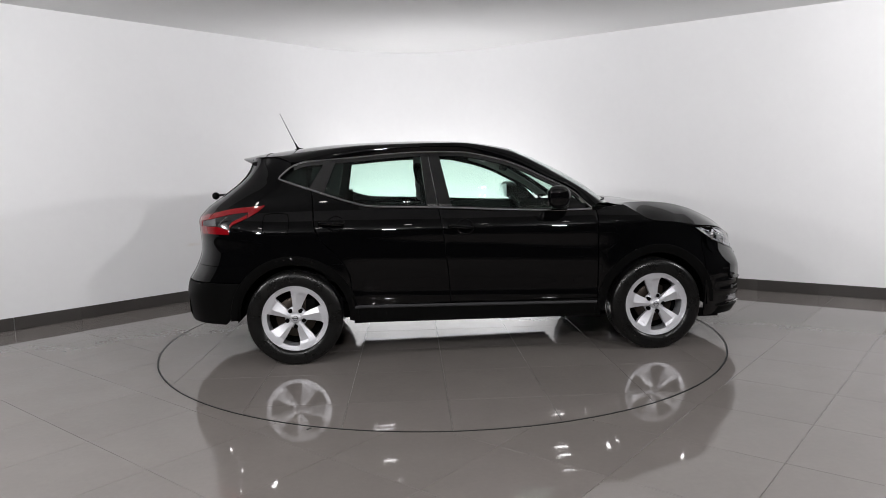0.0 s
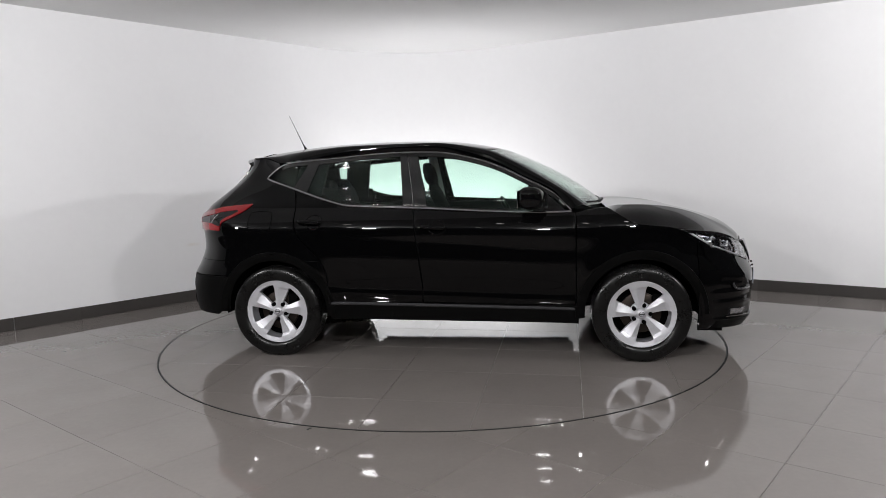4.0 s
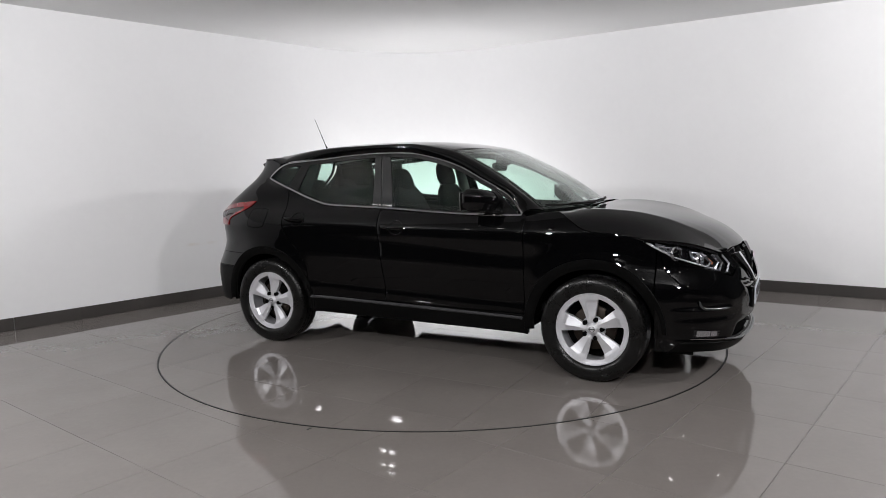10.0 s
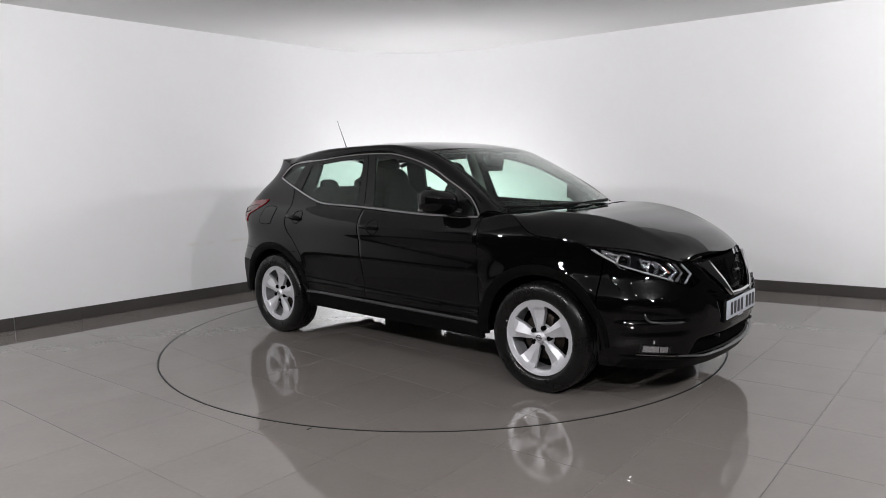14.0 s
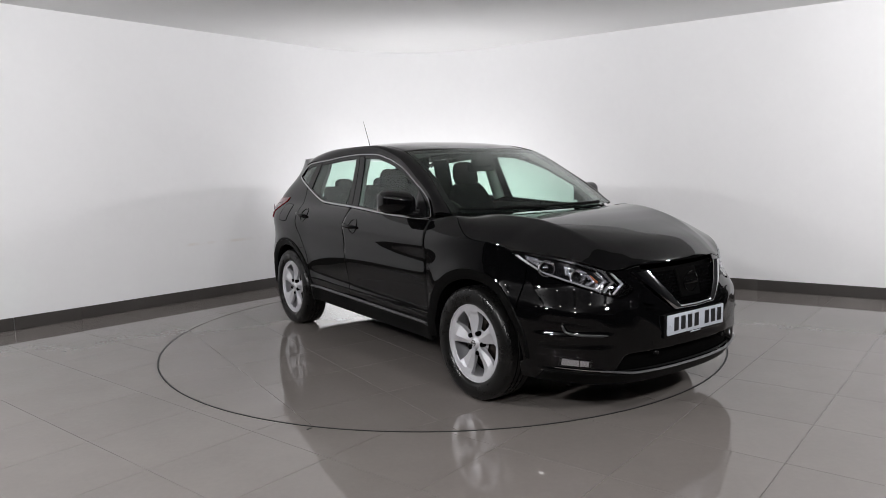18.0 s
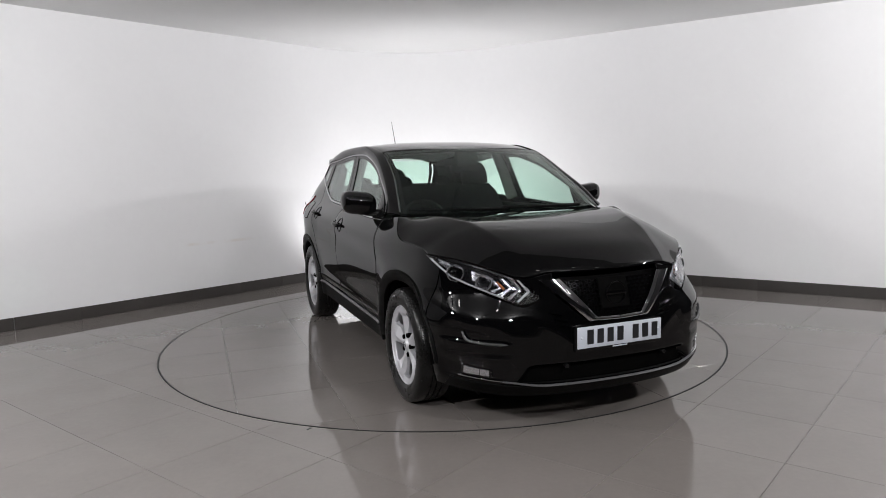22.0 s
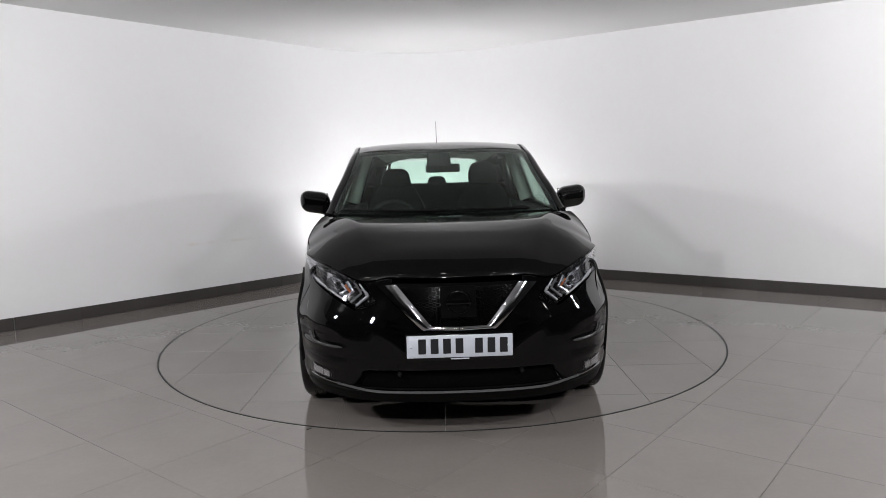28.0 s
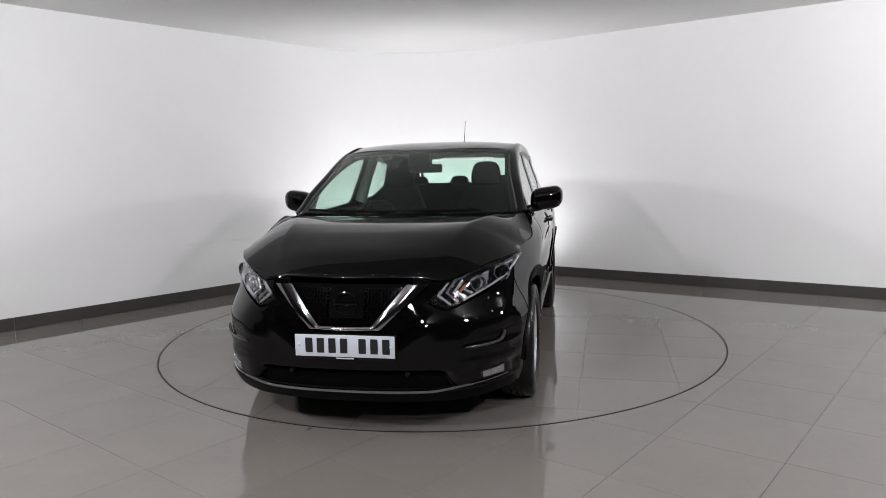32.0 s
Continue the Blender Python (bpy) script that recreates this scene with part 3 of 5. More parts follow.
    up = [(lerp(-1.20, 1.05, k / 64), ARCHLINE(lerp(-1.20, 1.05, k / 64))) for k in range(65)]
    trim_strip(s, lo + [(-1.208, 1.327)] + up, 0.0068, 0.005, M_TRIM, car)
    side_panel("sill_strip", s, -0.69, 1.07, lambda x: 0.405 - 0.032 * (x + 0.7) / 1.8, lambda x: 0.419 - 0.032 * (x + 0.7) / 1.8, 30, 2, M_SILL, car, "thin glossy strip along the sill", lambda v: 0.020 - 0.016 * v, 0.01)


for side in (-1, 1):
    car_side(side)


# ---- roof, pillars, screens ----
def edge_curve(s):
    """The seam from the windscreen's foot up the front pillar and back along the roof."""
    ex = curve((0, 1.17), (0.2, 0.99), (0.4, 0.80), (0.6, 0.585), (0.72, 0.44), (1.0, 0.05), (1.4, -0.5), (2.0, -1.33), (2.1, -1.45))
    ez = curve((0, 1.078), (0.2, 1.205), (0.4, 1.325), (0.6, 1.440), (0.72, 1.498), (1.0, 1.553), (1.4, 1.549), (2.0, 1.466), (2.1, 1.440))
    ey = curve((0, 0.755), (0.2, 0.715), (0.4, 0.672), (0.6, 0.648), (0.72, 0.638), (1.0, 0.650), (1.4, 0.640), (2.0, 0.545), (2.1, 0.510))
    return lambda t: Vector((ex(t), s * ey(t), ez(t)))


SEAM = 0.70
ROOF_Z = curve((-1.56, 1.486), (-1.2, 1.541), (-0.8, 1.580), (-0.5, 1.591), (-0.2, 1.595), (0.0, 1.591), (0.2, 1.578), (0.4, 1.549), (0.56, 1.513))


def pillar(s):
    E = edge_curve(s)

    def f(u, v):
        t = lerp(0.0, 2.07, u)
        a = E(t)
        x = lerp(a.x - 0.09 * (1 - sm(0, 0.8, t)) + 0.0, a.x, sm(0.5, 1.0, t)) - 0.02
        z = lerp(ARCHLINE(x) + 0.009, quarter_top(x), sm(-1.06, -1.15, x))
        b = Vector((x, s * side_y(x, z), z))
        p = a.lerp(b, v)
        n = Vector((0.15 * (1 - sm(0.4, 0.9, t)), s * 0.75, 0.65))
        return p + n * 0.02 * 4 * v * (1 - v) * (1 - 0.7 * sm(1.5, 1.95, t))
    part("roof_pillar", sheet(f, 60, 8, flip=s < 0), M_PAINT, car)

    # light lining on the inner face of the front pillar
    def g(u, v):
        p = f(u * 0.35 + 0.02, lerp(0.05, 0.95, v))
        return p + Vector((-0.03, -s * 0.03, -0.012))
    part("pillar_lining", sheet(g, 14, 3, 0.004, flip=s < 0), M_LINING, car, "pale grey pillar lining")


for side in (-1, 1):
    pillar(side)


def roof(u, v):
    q = 2 * v - 1
    t0 = lerp(SEAM + 0.005, 2.06, u)
    e = edge_curve(1)(t0)
    x0 = e.x + 0.105 * (1 - q * q) * (1 - sm(0.0, 0.25, u))
    zc = ROOF_Z(x0)
    return Vector((x0, e.y * q * 0.995, lerp(zc, e.z + 0.002, abs(q) ** 2.8)))


part("roof_panel", sheet(roof, 44, 24, 0.008, flip=True), M_PAINT, car)


def lining(u, v):
    p = roof(lerp(0.02, 0.98, u), lerp(0.03, 0.97, v))
    return p + Vector((0, 0, -lerp(0.035, 0.020, u)))


part("headlining", sheet(lining, 20, 12, 0.006, flip=True), M_LINING, car, "pale grey headlining")


def spoiler():
    """A wing section lofted across the tail: thin in the middle, deeper at its ends."""
    bm = bmesh.new()
    rows = []
    n = 28
    for k in range(n + 1):
        q = 2 * k / n - 1
        a = abs(q) ** 3
        tip = -1.55 + 0.13 * a
        drop = 0.040 * a
        low = lerp(1.462, 1.405, sm(0.70, 0.95, abs(q)))
        ring = []
        for x, z in ((-1.33, None), (-1.365, None), (-1.40, None), (tip + 0.035, 1.493 - drop), (tip + 0.006, 1.4885 - drop), (tip, 1.483 - drop), (tip + 0.008, 1.476 - drop), (tip + 0.034, lerp(1.476 - drop, low, 0.55)), (tip + 0.062, low), (-1.36, low + 0.02)):
            if z is None:
                z = lerp(ROOF_Z(x), 1.466 - 0.25 * (-1.33 - x), abs(q) ** 2.8) + 0.004
            w = lerp(0.556, 0.520, sm(-1.34, -1.50, x)) + (1.47 - z) * 0.30
            ring.append(bm.verts.new((x, w * q, z)))
        rows.append(ring)
    m = len(rows[0])
    for r, t in zip(rows, rows[1:]):
        for k in range(m):
            bm.faces.new((r[k], r[(k + 1) % m], t[(k + 1) % m], t[k]))
    bm.faces.new(rows[0])
    bm.faces.new(rows[-1][::-1])
    return bm


part("roof_spoiler", spoiler(), M_PAINT, car)
SCREEN_C = curve((0, 1.325), (0.27, 1.175), (0.5, 1.0), (0.75, 0.79), (1.0, 0.563))
SCREEN_Z = curve((0, 1.078), (0.27, 1.202), (0.5, 1.312), (0.75, 1.416), (1.0, 1.513))


def screen(u, v, lo=0.0, drop=0.0):
    q = 2 * v - 1
    e = edge_curve(1)(lerp(0.0, SEAM - 0.004, u))
    k = abs(q) ** 2.4
    return Vector((lerp(SCREEN_C(u), e.x + 0.004, k), e.y * q * 0.985, lerp(SCREEN_Z(u), e.z + 0.004, k) - drop))


part("windscreen", sheet(lambda u, v: screen(lerp(0.01, 0.995, u), v), 20, 24, 0.004), M_SCREEN, car, "green-tinted windscreen")
part("screen_band", sheet(lambda u, v: screen(lerp(0.955, 1.0, u), v, drop=0.006), 2, 24, 0.004), M_SATIN, car, "black printed edge of the windscreen")
for a, b in ((0.0, 0.022), (0.978, 1.0)):
    part("screen_band", sheet(lambda u, v: screen(u, lerp(a, b, v), drop=0.005), 14, 1, 0.003), M_SATIN, car, "black printed edge of the windscreen")
part("cowl", sheet(lambda u, v: Vector((lerp(1.12, 1.33, u) + 0.0 * v - 0.13 * abs(2 * v - 1) ** 3 * (1 - u), 0.745 * (2 * v - 1), lerp(1.078, 1.048, u))), 6, 20, 0.02), M_VOID, car, "black plastic scuttle below the windscreen")


# ---- bonnet ----
LAMP_TOP = curve((0.40, 0.700), (0.425, 0.745), (0.47, 0.790), (0.58, 0.840), (0.70, 0.884), (0.79, 0.905), (0.84, 0.912))
LAMP_LOW = curve((0.40, 0.715), (0.44, 0.695), (0.495, 0.676), (0.585, 0.706), (0.70, 0.758), (0.76, 0.793), (0.80, 0.850), (0.84, 0.905))
BON_Z = curve((1.15, 1.072), (1.5, 1.080), (1.7, 1.066), (1.9, 1.032), (2.05, 0.994), (2.17, 0.956), (2.26, 0.906), (2.345, 0.834))


lead_z = curve((0.0, 0.834), (0.34, 0.833), (0.42, 0.818), (0.47, 0.811), (0.51, 0.816), (0.58, 0.845), (0.70, 0.889), (0.79, 0.910), (0.84, 0.917))


def bonnet(u, v):
    q = 2 * v - 1
    # a flat top between two folds that draw in towards the grille, and falling flanks outside them
    af = lerp(0.78, 0.50, u ** 1.2)
    p = abs(q)
    a = p / 0.6 * af if p < 0.6 else af + (p - 0.6) / 0.4 * (1 - af)
    yl = 0.828 * a
    xl = min(nose_x(yl, lead_z(yl)) - 0.004, 2.350) - 0.012 * (1 - sm(0.3, 0.5, yl))
    x = lerp(1.312 - 0.024 * a ** 2, xl, u)
    xs = min(x, 1.84)
    w = lerp(side_y(xs, SHUT(xs)) - 0.005, 0.828, sm(1.7, 1.84, x))

    def height(px):
        top, fold = BON_Z(px), BON_Z(px) + 0.009 * (1 - sm(0.6, 1.0, u)) * sm(0.0, 0.12, u)
        if a < af:
            return lerp(top, fold, (a / af) ** 4)
        k = (a - af) / (1 - af)
        return lerp(fold, SHUT(px), 0.56 * k + 0.44 * k ** 3.2)
    z = height(x) + (lead_z(yl) - height(xl)) * u ** 5
    return Vector((x, math.copysign(w * a, q), z))


part("bonnet", sheet(bonnet, 50, 80, 0.008), M_PAINT, car)


# ---- front end ----
def wrap(y0, y1, z0, z1, lift=0.0):
    fz0, fz1 = (z0 if callable(z0) else lambda y: z0), (z1 if callable(z1) else lambda y: z1)

    def f(u, v):
        y = lerp(y0, y1, u)
        z = lerp(fz0(abs(y)), fz1(abs(y)), v)
        d = lift(y, z) if callable(lift) else lift
        k = sm(0.5, 0.85, abs(y))
        return Vector((nose_x(y, z) + d * (1 - 0.6 * k), y + math.copysign(d * 0.8 * k, y), z))
    return f


BUMP_TOP = curve((0.0, 0.588), (0.17, 0.588), (0.19, 0.60), (0.385, 0.706), (0.41, 0.704), (0.44, 0.688), (0.495, 0.669), (0.585, 0.699), (0.70, 0.751), (0.76, 0.786), (0.80, 0.84), (0.85, 0.88))
BUMP_LOW = curve((0.0, 0.235), (0.5, 0.235), (0.75, 0.225), (0.9, 0.235))


def bump_shape(y, z):
    a = abs(y)
    d = 0.0
    # lower intake
    d -= 0.055 * sm(0.27, 0.29, z) * (1 - sm(0.355, 0.385, z)) * (1 - sm(0.46, 0.56, a - (z - 0.3) * -0.6))
    # side intake with a hard lower lip
    d -= 0.014 * sm(0.480, 0.506, z) * (1 - sm(0.525, 0.600, z - 0.15 * (a - 0.62))) * sm(0.55, 0.68, a)
    d -= 0.005 * sm(0.400, 0.445, z) * (1 - sm(0.445, 0.486, z)) * sm(0.50, 0.64, a)
    # fog lamp pocket
    d -= 0.007 * sm(0.285, 0.312, z) * (1 - sm(0.365, 0.395, z)) * sm(0.57, 0.64, a)
    # folds that run from the lamps down to the plate
    line = 0.26 + (z - 0.46) * 1.15
    d += 0.006 * math.exp(-((a - line) / 0.06) ** 2) * sm(0.38, 0.48, z) * (1 - sm(0.58, 0.66, z))
    return d


def bumper(u, v):
    # round the nose, then back along the side to the wheel arch
    a = lerp(-1.0, 1.0, u)
    c = abs(a)
    if c < 0.88:
        y = 0.80 * math.sin(c / 0.88 * 1.35) / math.sin(1.35)
        z = lerp(BUMP_LOW(y), BUMP_TOP(y), v)
        x, k = nose_x(y, z), sm(0.5, 0.85, y)
        d = bump_shape(y, z)
    else:
        t = (c - 0.88) / 0.12
        z = lerp(BUMP_LOW(0.80), lerp(BUMP_TOP(0.80), 0.872, t), v)
        x, k = lerp(nose_x(0.80, z), 1.910, t), sm(0.5, 0.85, 0.80)
        y = side_y(x, z)
        d = bump_shape(0.80, z) * (1 - sm(0.0, 0.6, t))
    return Vector((x + d * (1 - 0.6 * k), math.copysign(y + d * 0.8 * k, a), z))


part("front_bumper", sheet(bumper, 200, 90, 0.008), M_PAINT, car, "gloss black front bumper")
part("lower_grille", sheet(wrap(-0.56, 0.56, 0.268, 0.39, -0.040), 40, 4, 0.005), M_VOID, car, "black lower grille")
part("bumper_lip", sheet(wrap(-0.80, 0.80, lambda y: 0.205 + 0.02 * sm(0.5, 0.8, y), lambda y: 0.266 + 0.02 * sm(0.45, 0.8, y), 0.010), 60, 5, 0.03), M_PLASTIC, car, "black bumper lip")
part("lip_strip", sheet(wrap(-0.62, 0.62, lambda y: 0.262 + 0.03 * sm(0.4, 0.65, y), lambda y: 0.267 + 0.03 * sm(0.4, 0.65, y), 0.014), 50, 1, 0.01), M_STEEL, car, "thin grey metal strip along the lip")
# grille with honeycomb
part("grille_backing", sheet(wrap(-0.40, 0.40, 0.575, lambda y: 0.80, -0.055), 30, 10, 0.004), M_VOID, car)


def honeycomb():
    bm = bmesh.new()
    p, r = 0.034, 0.0155
    for row in range(11):
        z = 0.592 + row * p * 0.55
        half = min(0.13 + (z - 0.585) * 0.95, 0.33)
        n = int(half / p) + 1
        for c in range(-n, n + 1):
            y = (c + 0.5 * (row % 2)) * p
            if abs(y) > half or (abs(y) < 0.088 and 0.64 < z < 0.80):
                continue
            o = []
            for k in range(6):
                a = math.pi / 3 * k
                o.append([(y + r * f * math.cos(a), z + r * 0.62 * f * math.sin(a), d) for f, d in ((1.0, -0.012), (0.80, -0.012), (0.70, -0.035))])
            vs = [[bm.verts.new((nose_x(yy, zz) + d, yy, zz)) for yy, zz, d in w] for w in o]
            for k in range(6):
                a, b = vs[k], vs[(k + 1) % 6]
                for j in range(2):
                    bm.faces.new((a[j], b[j], b[j + 1], a[j + 1]))
    return bm


tagged(part("grille_mesh", honeycomb(), M_GRILLE, car, "gloss black honeycomb grille"), kind="stuff")
part("radar_panel", sheet(wrap(-0.088, 0.088, 0.640, 0.795, -0.006), 8, 8, 0.01), M_VOID, car, "smooth gloss black badge panel")
bm = bmesh.new()
ring_pts = [(nose_x(0, 0.715) + 0.004, 0.058 * math.cos(a), 0.716 + 0.055 * math.sin(a)) for a in [2 * math.pi * k / 40 for k in range(41)]]
tube(bm, ring_pts, 0.0045, 8, caps=False)
box(bm, (nose_x(0, 0.715) + 0.004, 0, 0.716), (0.008, 0.128, 0.020), 0.003)
part("badge", bm, M_PAINT, car, "dark round badge with a plain bar")


def vee(s):
    """One arm of the bright V round the grille, with its share of the foot."""
    def f(u, v):
        if u < 0.72:
            k = u / 0.72
            o = Vector((0.408, 0.800)).lerp(Vector((0.180, 0.586)), k)
            i = Vector((0.305, 0.806)).lerp(Vector((0.136, 0.607)), k)
        else:
            k = (u - 0.72) / 0.28
            o = Vector((0.178, 0.588)).lerp(Vector((0.0, 0.583)), k)
            i = Vector((0.136, 0.607)).lerp(Vector((0.0, 0.603)), k)
        p = o.lerp(i, v)
        return Vector((nose_x(p.x, p.y) + 0.014 + 0.008 * math.sin(math.pi * v), s * p.x, p.y))
    part("grille_vee", sheet(f, 40, 6, 0.014, flip=s > 0), M_CHROME, car, "chrome V-shaped grille bar")

    def g(u, v):
        k = u
        o = Vector((0.408, 0.700)).lerp(Vector((0.205, 0.560)), k)
        i = Vector((0.404, 0.79)).lerp(Vector((0.182, 0.578)), k)
        p = o.lerp(i, v)
        return Vector((nose_x(p.x, p.y) - 0.004, s * p.x, p.y))
    part("grille_side", sheet(g, 16, 5, 0.006, flip=s > 0), M_PAINT, car, "gloss black grille flank")
    part("lamp_filler", sheet(wrap(s * 0.33, s * 0.505, lambda y: LAMP_TOP(max(y, 0.41)) - 0.012, lambda y: lead_z(y) - 0.004, -0.006), 12, 5, 0.006, flip=s < 0), M_PAINT, car, "gloss black panel between lamp and bonnet")
    for k in range(3):
        def fin(u, v):
            y = lerp(0.275 + 0.02 * k, 0.335 + 0.022 * k, u)
            z = 0.570 + 0.024 * k + 0.25 * (y - 0.30) + 0.007 * v
            return Vector((nose_x(y, z) + 0.006, s * y, z))
        part("grille_fin", sheet(fin, 6, 2, 0.012, flip=s > 0), M_PAINT, car)


for side in (-1, 1):
    vee(side)


def headlamp(s):
    y0, y1 = 0.405, 0.832

    def face(u, v, lift=0.0):
        y = lerp(y0, y1, u)
        z = lerp(LAMP_LOW(y) + 0.004, LAMP_TOP(y) - 0.004, v)
        yy = min(y, Y_PROF(z) * 0.96)
        k = sm(0.5, 0.85, yy)
        return Vector((nose_x(yy, z) + lift * (1 - 0.5 * k), s * (yy + lift * 0.6 * k), z))

    def on(y, z, lift):
        k = sm(0.5, 0.85, y)
        return Vector((nose_x(y, z) + lift * (1 - 0.5 * k), s * (y + lift * 0.6 * k), z))

    def strip(name, pts, half, lift, material, label):
        """A raised bar along points (y, z) behind the lens."""
        n = len(pts) - 1

        def f(u, v):
            i = min(int(u * n), n - 1)
            p, q = Vector(pts[i]), Vector(pts[i + 1])
            c2 = p.lerp(q, u * n - i)
            a = (Vector(pts[min(i + 2, n)]) - p) if u * n - i > 0.5 else (q - Vector(pts[max(i - 1, 0)]))
            w = Vector((-a.y, a.x)).normalized() * half * (2 * v - 1)
            return on(c2.x + w.x, c2.y + w.y, lift + 0.005 * math.sin(math.pi * v))
        return part(name, sheet(f, 6 * n, 4, 0.010, 0.002, flip=s < 0), material, body, label)
    body = part("headlamp", sheet(lambda u, v: face(u, v, -0.060), 24, 8, 0.005, flip=s < 0), M_HOUSING, car, "clear headlamp with chrome reflectors")
    part("lens", sheet(lambda u, v: face(u, v, 0.004), 28, 10, 0.003, flip=s < 0), M_CLEAR, body, "clear lamp lens")
    for y, z, r in ((0.735, 0.824, 0.038), (0.632, 0.782, 0.036)):
        x = nose_x(y, z) - 0.040
        aim = Matrix.Translation((x, s * y, z)) @ Matrix.Rotation(s * (0.45 if y > 0.68 else 0.30), 4, "Z")
        bm = bmesh.new()
        spin(bm, [(r * 1.26, 0.008), (r * 1.20, 0.020), (r * 1.06, 0.020), (r * 0.96, 0.0), (r * 0.9, -0.03)], 28, "X")
        bm.transform(aim)
        part("reflector_ring", bm, M_REFL, body, "chrome ring")
        bm = bmesh.new()
        if y > 0.68:
            bmesh.ops.create_uvsphere(bm, u_segments=24, v_segments=14, radius=r * 0.86, matrix=aim @ Matrix.Translation((-0.004, 0, 0)))
            part("projector", bm, M_PAINT, body, "glass projector")
        else:
            # faceted bowl
            spin(bm, [(0.004, -0.030), (r * 0.35, -0.028), (r * 0.65, -0.020), (r * 0.95, -0.002)], 14, "X")
            bm.transform(aim)
            part("reflector_bowl", bm, M_REFL, body, "faceted chrome reflector", smooth=False)
    # chrome cheeks beside the two units, brows above them, a black bezel along the top
    for u0, u1, v0, v1 in ((0.85, 0.93, 0.25, 0.75), (0.60, 0.66, 0.30, 0.70)):
        part("reflector", sheet(lambda u, v: face(lerp(u0, u1, u), lerp(v0, v1, v), -0.040 + 0.02 * u), 5, 5, 0.004, flip=s < 0), M_REFL, body, "chrome reflector")
    part("bezel", sheet(lambda u, v: face(lerp(0.25, 0.95, u), lerp(0.90, 0.985, v), -0.014), 16, 3, 0.004, flip=s < 0), M_SATIN, body, "black lamp bezel")
    strip("brow", [(0.800, 0.872), (0.765, 0.860), (0.720, 0.848)], 0.006, -0.022, M_REFL, "chrome brow")
    strip("brow", [(0.672, 0.826), (0.635, 0.815), (0.600, 0.800)], 0.006, -0.022, M_REFL, "chrome brow")
    # light guide down the outer end and along the lower rim
    strip("light_guide", [(0.822, 0.893), (0.811, 0.872), (0.797, 0.850), (0.772, 0.817), (0.752, 0.798), (0.696, 0.767), (0.619, 0.732), (0.575, 0.714)], 0.0048, -0.006, M_GUIDE, "silvery light guide")
    # arrow-shaped reflectors at the inner end
    strip("chevron", [(0.566, 0.806), (0.530, 0.757), (0.583, 0.720)], 0.0095, -0.014, M_REFL, "chrome chevron")
    strip("chevron", [(0.600, 0.790), (0.572, 0.757), (0.612, 0.736)], 0.0085, -0.028, M_REFL, "chrome chevron")
    strip("indicator", [(0.582, 0.785), (0.553, 0.752)], 0.0042, -0.034, M_AMBER, "amber reflector")
    strip("chevron", [(0.530, 0.812), (0.488, 0.750), (0.545, 0.704)], 0.0070, -0.024, M_STEEL, "dull silver chevron")
    strip("chevron", [(0.497, 0.800), (0.452, 0.742), (0.515, 0.694)], 0.0050, -0.006, M_GUIDE, "chrome chevron")
    # fog lamp
    def fog(u, v):
        y, z = lerp(0.655, 0.768, u), lerp(lerp(0.312, 0.318, u), lerp(0.352, 0.368, u), v)
        return Vector((nose_x(y, z) + 0.003, s * y, z))
    fg = part("fog_lamp", sheet(lambda u, v: fog(u, v) + Vector((-0.010 + 0.004 * math.sin(u * 19), 0, 0)), 30, 4, 0.004, flip=s < 0), M_HOUSING, car, "clear rectangular fog lamp")
    part("reflector", sheet(lambda u, v: fog(lerp(0.10, 0.94, u), lerp(0.12, 0.88, v)) + Vector((-0.006 + 0.001 * math.sin(9 * u), 0, 0)), 28, 6, 0.003, flip=s < 0), M_REFL, fg, "chrome reflector")
    part("fog_lens", sheet(fog, 10, 4, 0.003, flip=s < 0), M_CLEAR, fg)
    # blade along the lower edge of the side intake, turned up at its outer end
    path = [Vector(p) for p in ((0.590, 0.486), (0.645, 0.487), (0.700, 0.490), (0.742, 0.496), (0.757, 0.505), (0.766, 0.524), (0.771, 0.552))]

    bar = [Vector((nose_x(p.x, p.y) + 0.001, s * p.x, p.y)) for a, b in zip(path, path[1:]) for p in (a.lerp(b, k / 4) for k in range(4))]
    # paler than the black bumper: the blade's highlight is put into its colour
    part("intake_blade", tube(bmesh.new(), bar, [0.003, 0.006] + [0.0080] * (len(bar) - 4) + [0.006, 0.003], 10), M_SILL, car)

    def underline(u, v):
        y = lerp(0.595, 0.778, u)
        z = lerp(0.292, 0.306, sm(0.0, 1.0, u)) + 0.005 * v
        return Vector((nose_x(y, z) + 0.004, s * (y + 0.003), z))
    part("fog_trim", sheet(underline, 24, 2, 0.012, 0.001, flip=s < 0), M_TRIM, car, "bright strip under the fog lamp")


for side in (-1, 1):
    headlamp(side)

# number plate with bars in place of its characters
bm = bmesh.new()
box(bm, (2.434, 0.0, 0.508), (0.008, 0.520, 0.111), 0.003)
plate = part("number_plate", bm, M_PLATE, car, "white front number plate with black bars")
y = -0.215
for k, w in enumerate((0.050, 0.050, 0.050, 0.050, 0.0, 0.050, 0.050, 0.050)):
    if w:
        bm = bmesh.new()
        box(bm, (2.4385, 0.005 + y + w / 2, 0.510), (0.002, w - 0.012, 0.075), 0.002, seg=1)
        part("plate_bar", bm, M_INK, plate, smooth=False)
    y += w + (0.011 if w else 0.035)
for yy in (-0.238, 0.238):
    bm = bmesh.new()
    bmesh.ops.create_uvsphere(bm, u_segments=12, v_segments=8, radius=0.006, matrix=Matrix.Translation((2.438, yy, 0.508)))
    part("plate_screw", bm, M_PLATE, plate)
bm = bmesh.new()
box(bm, (2.420, 0.0, 0.500), (0.022, 0.535, 0.135), 0.008)
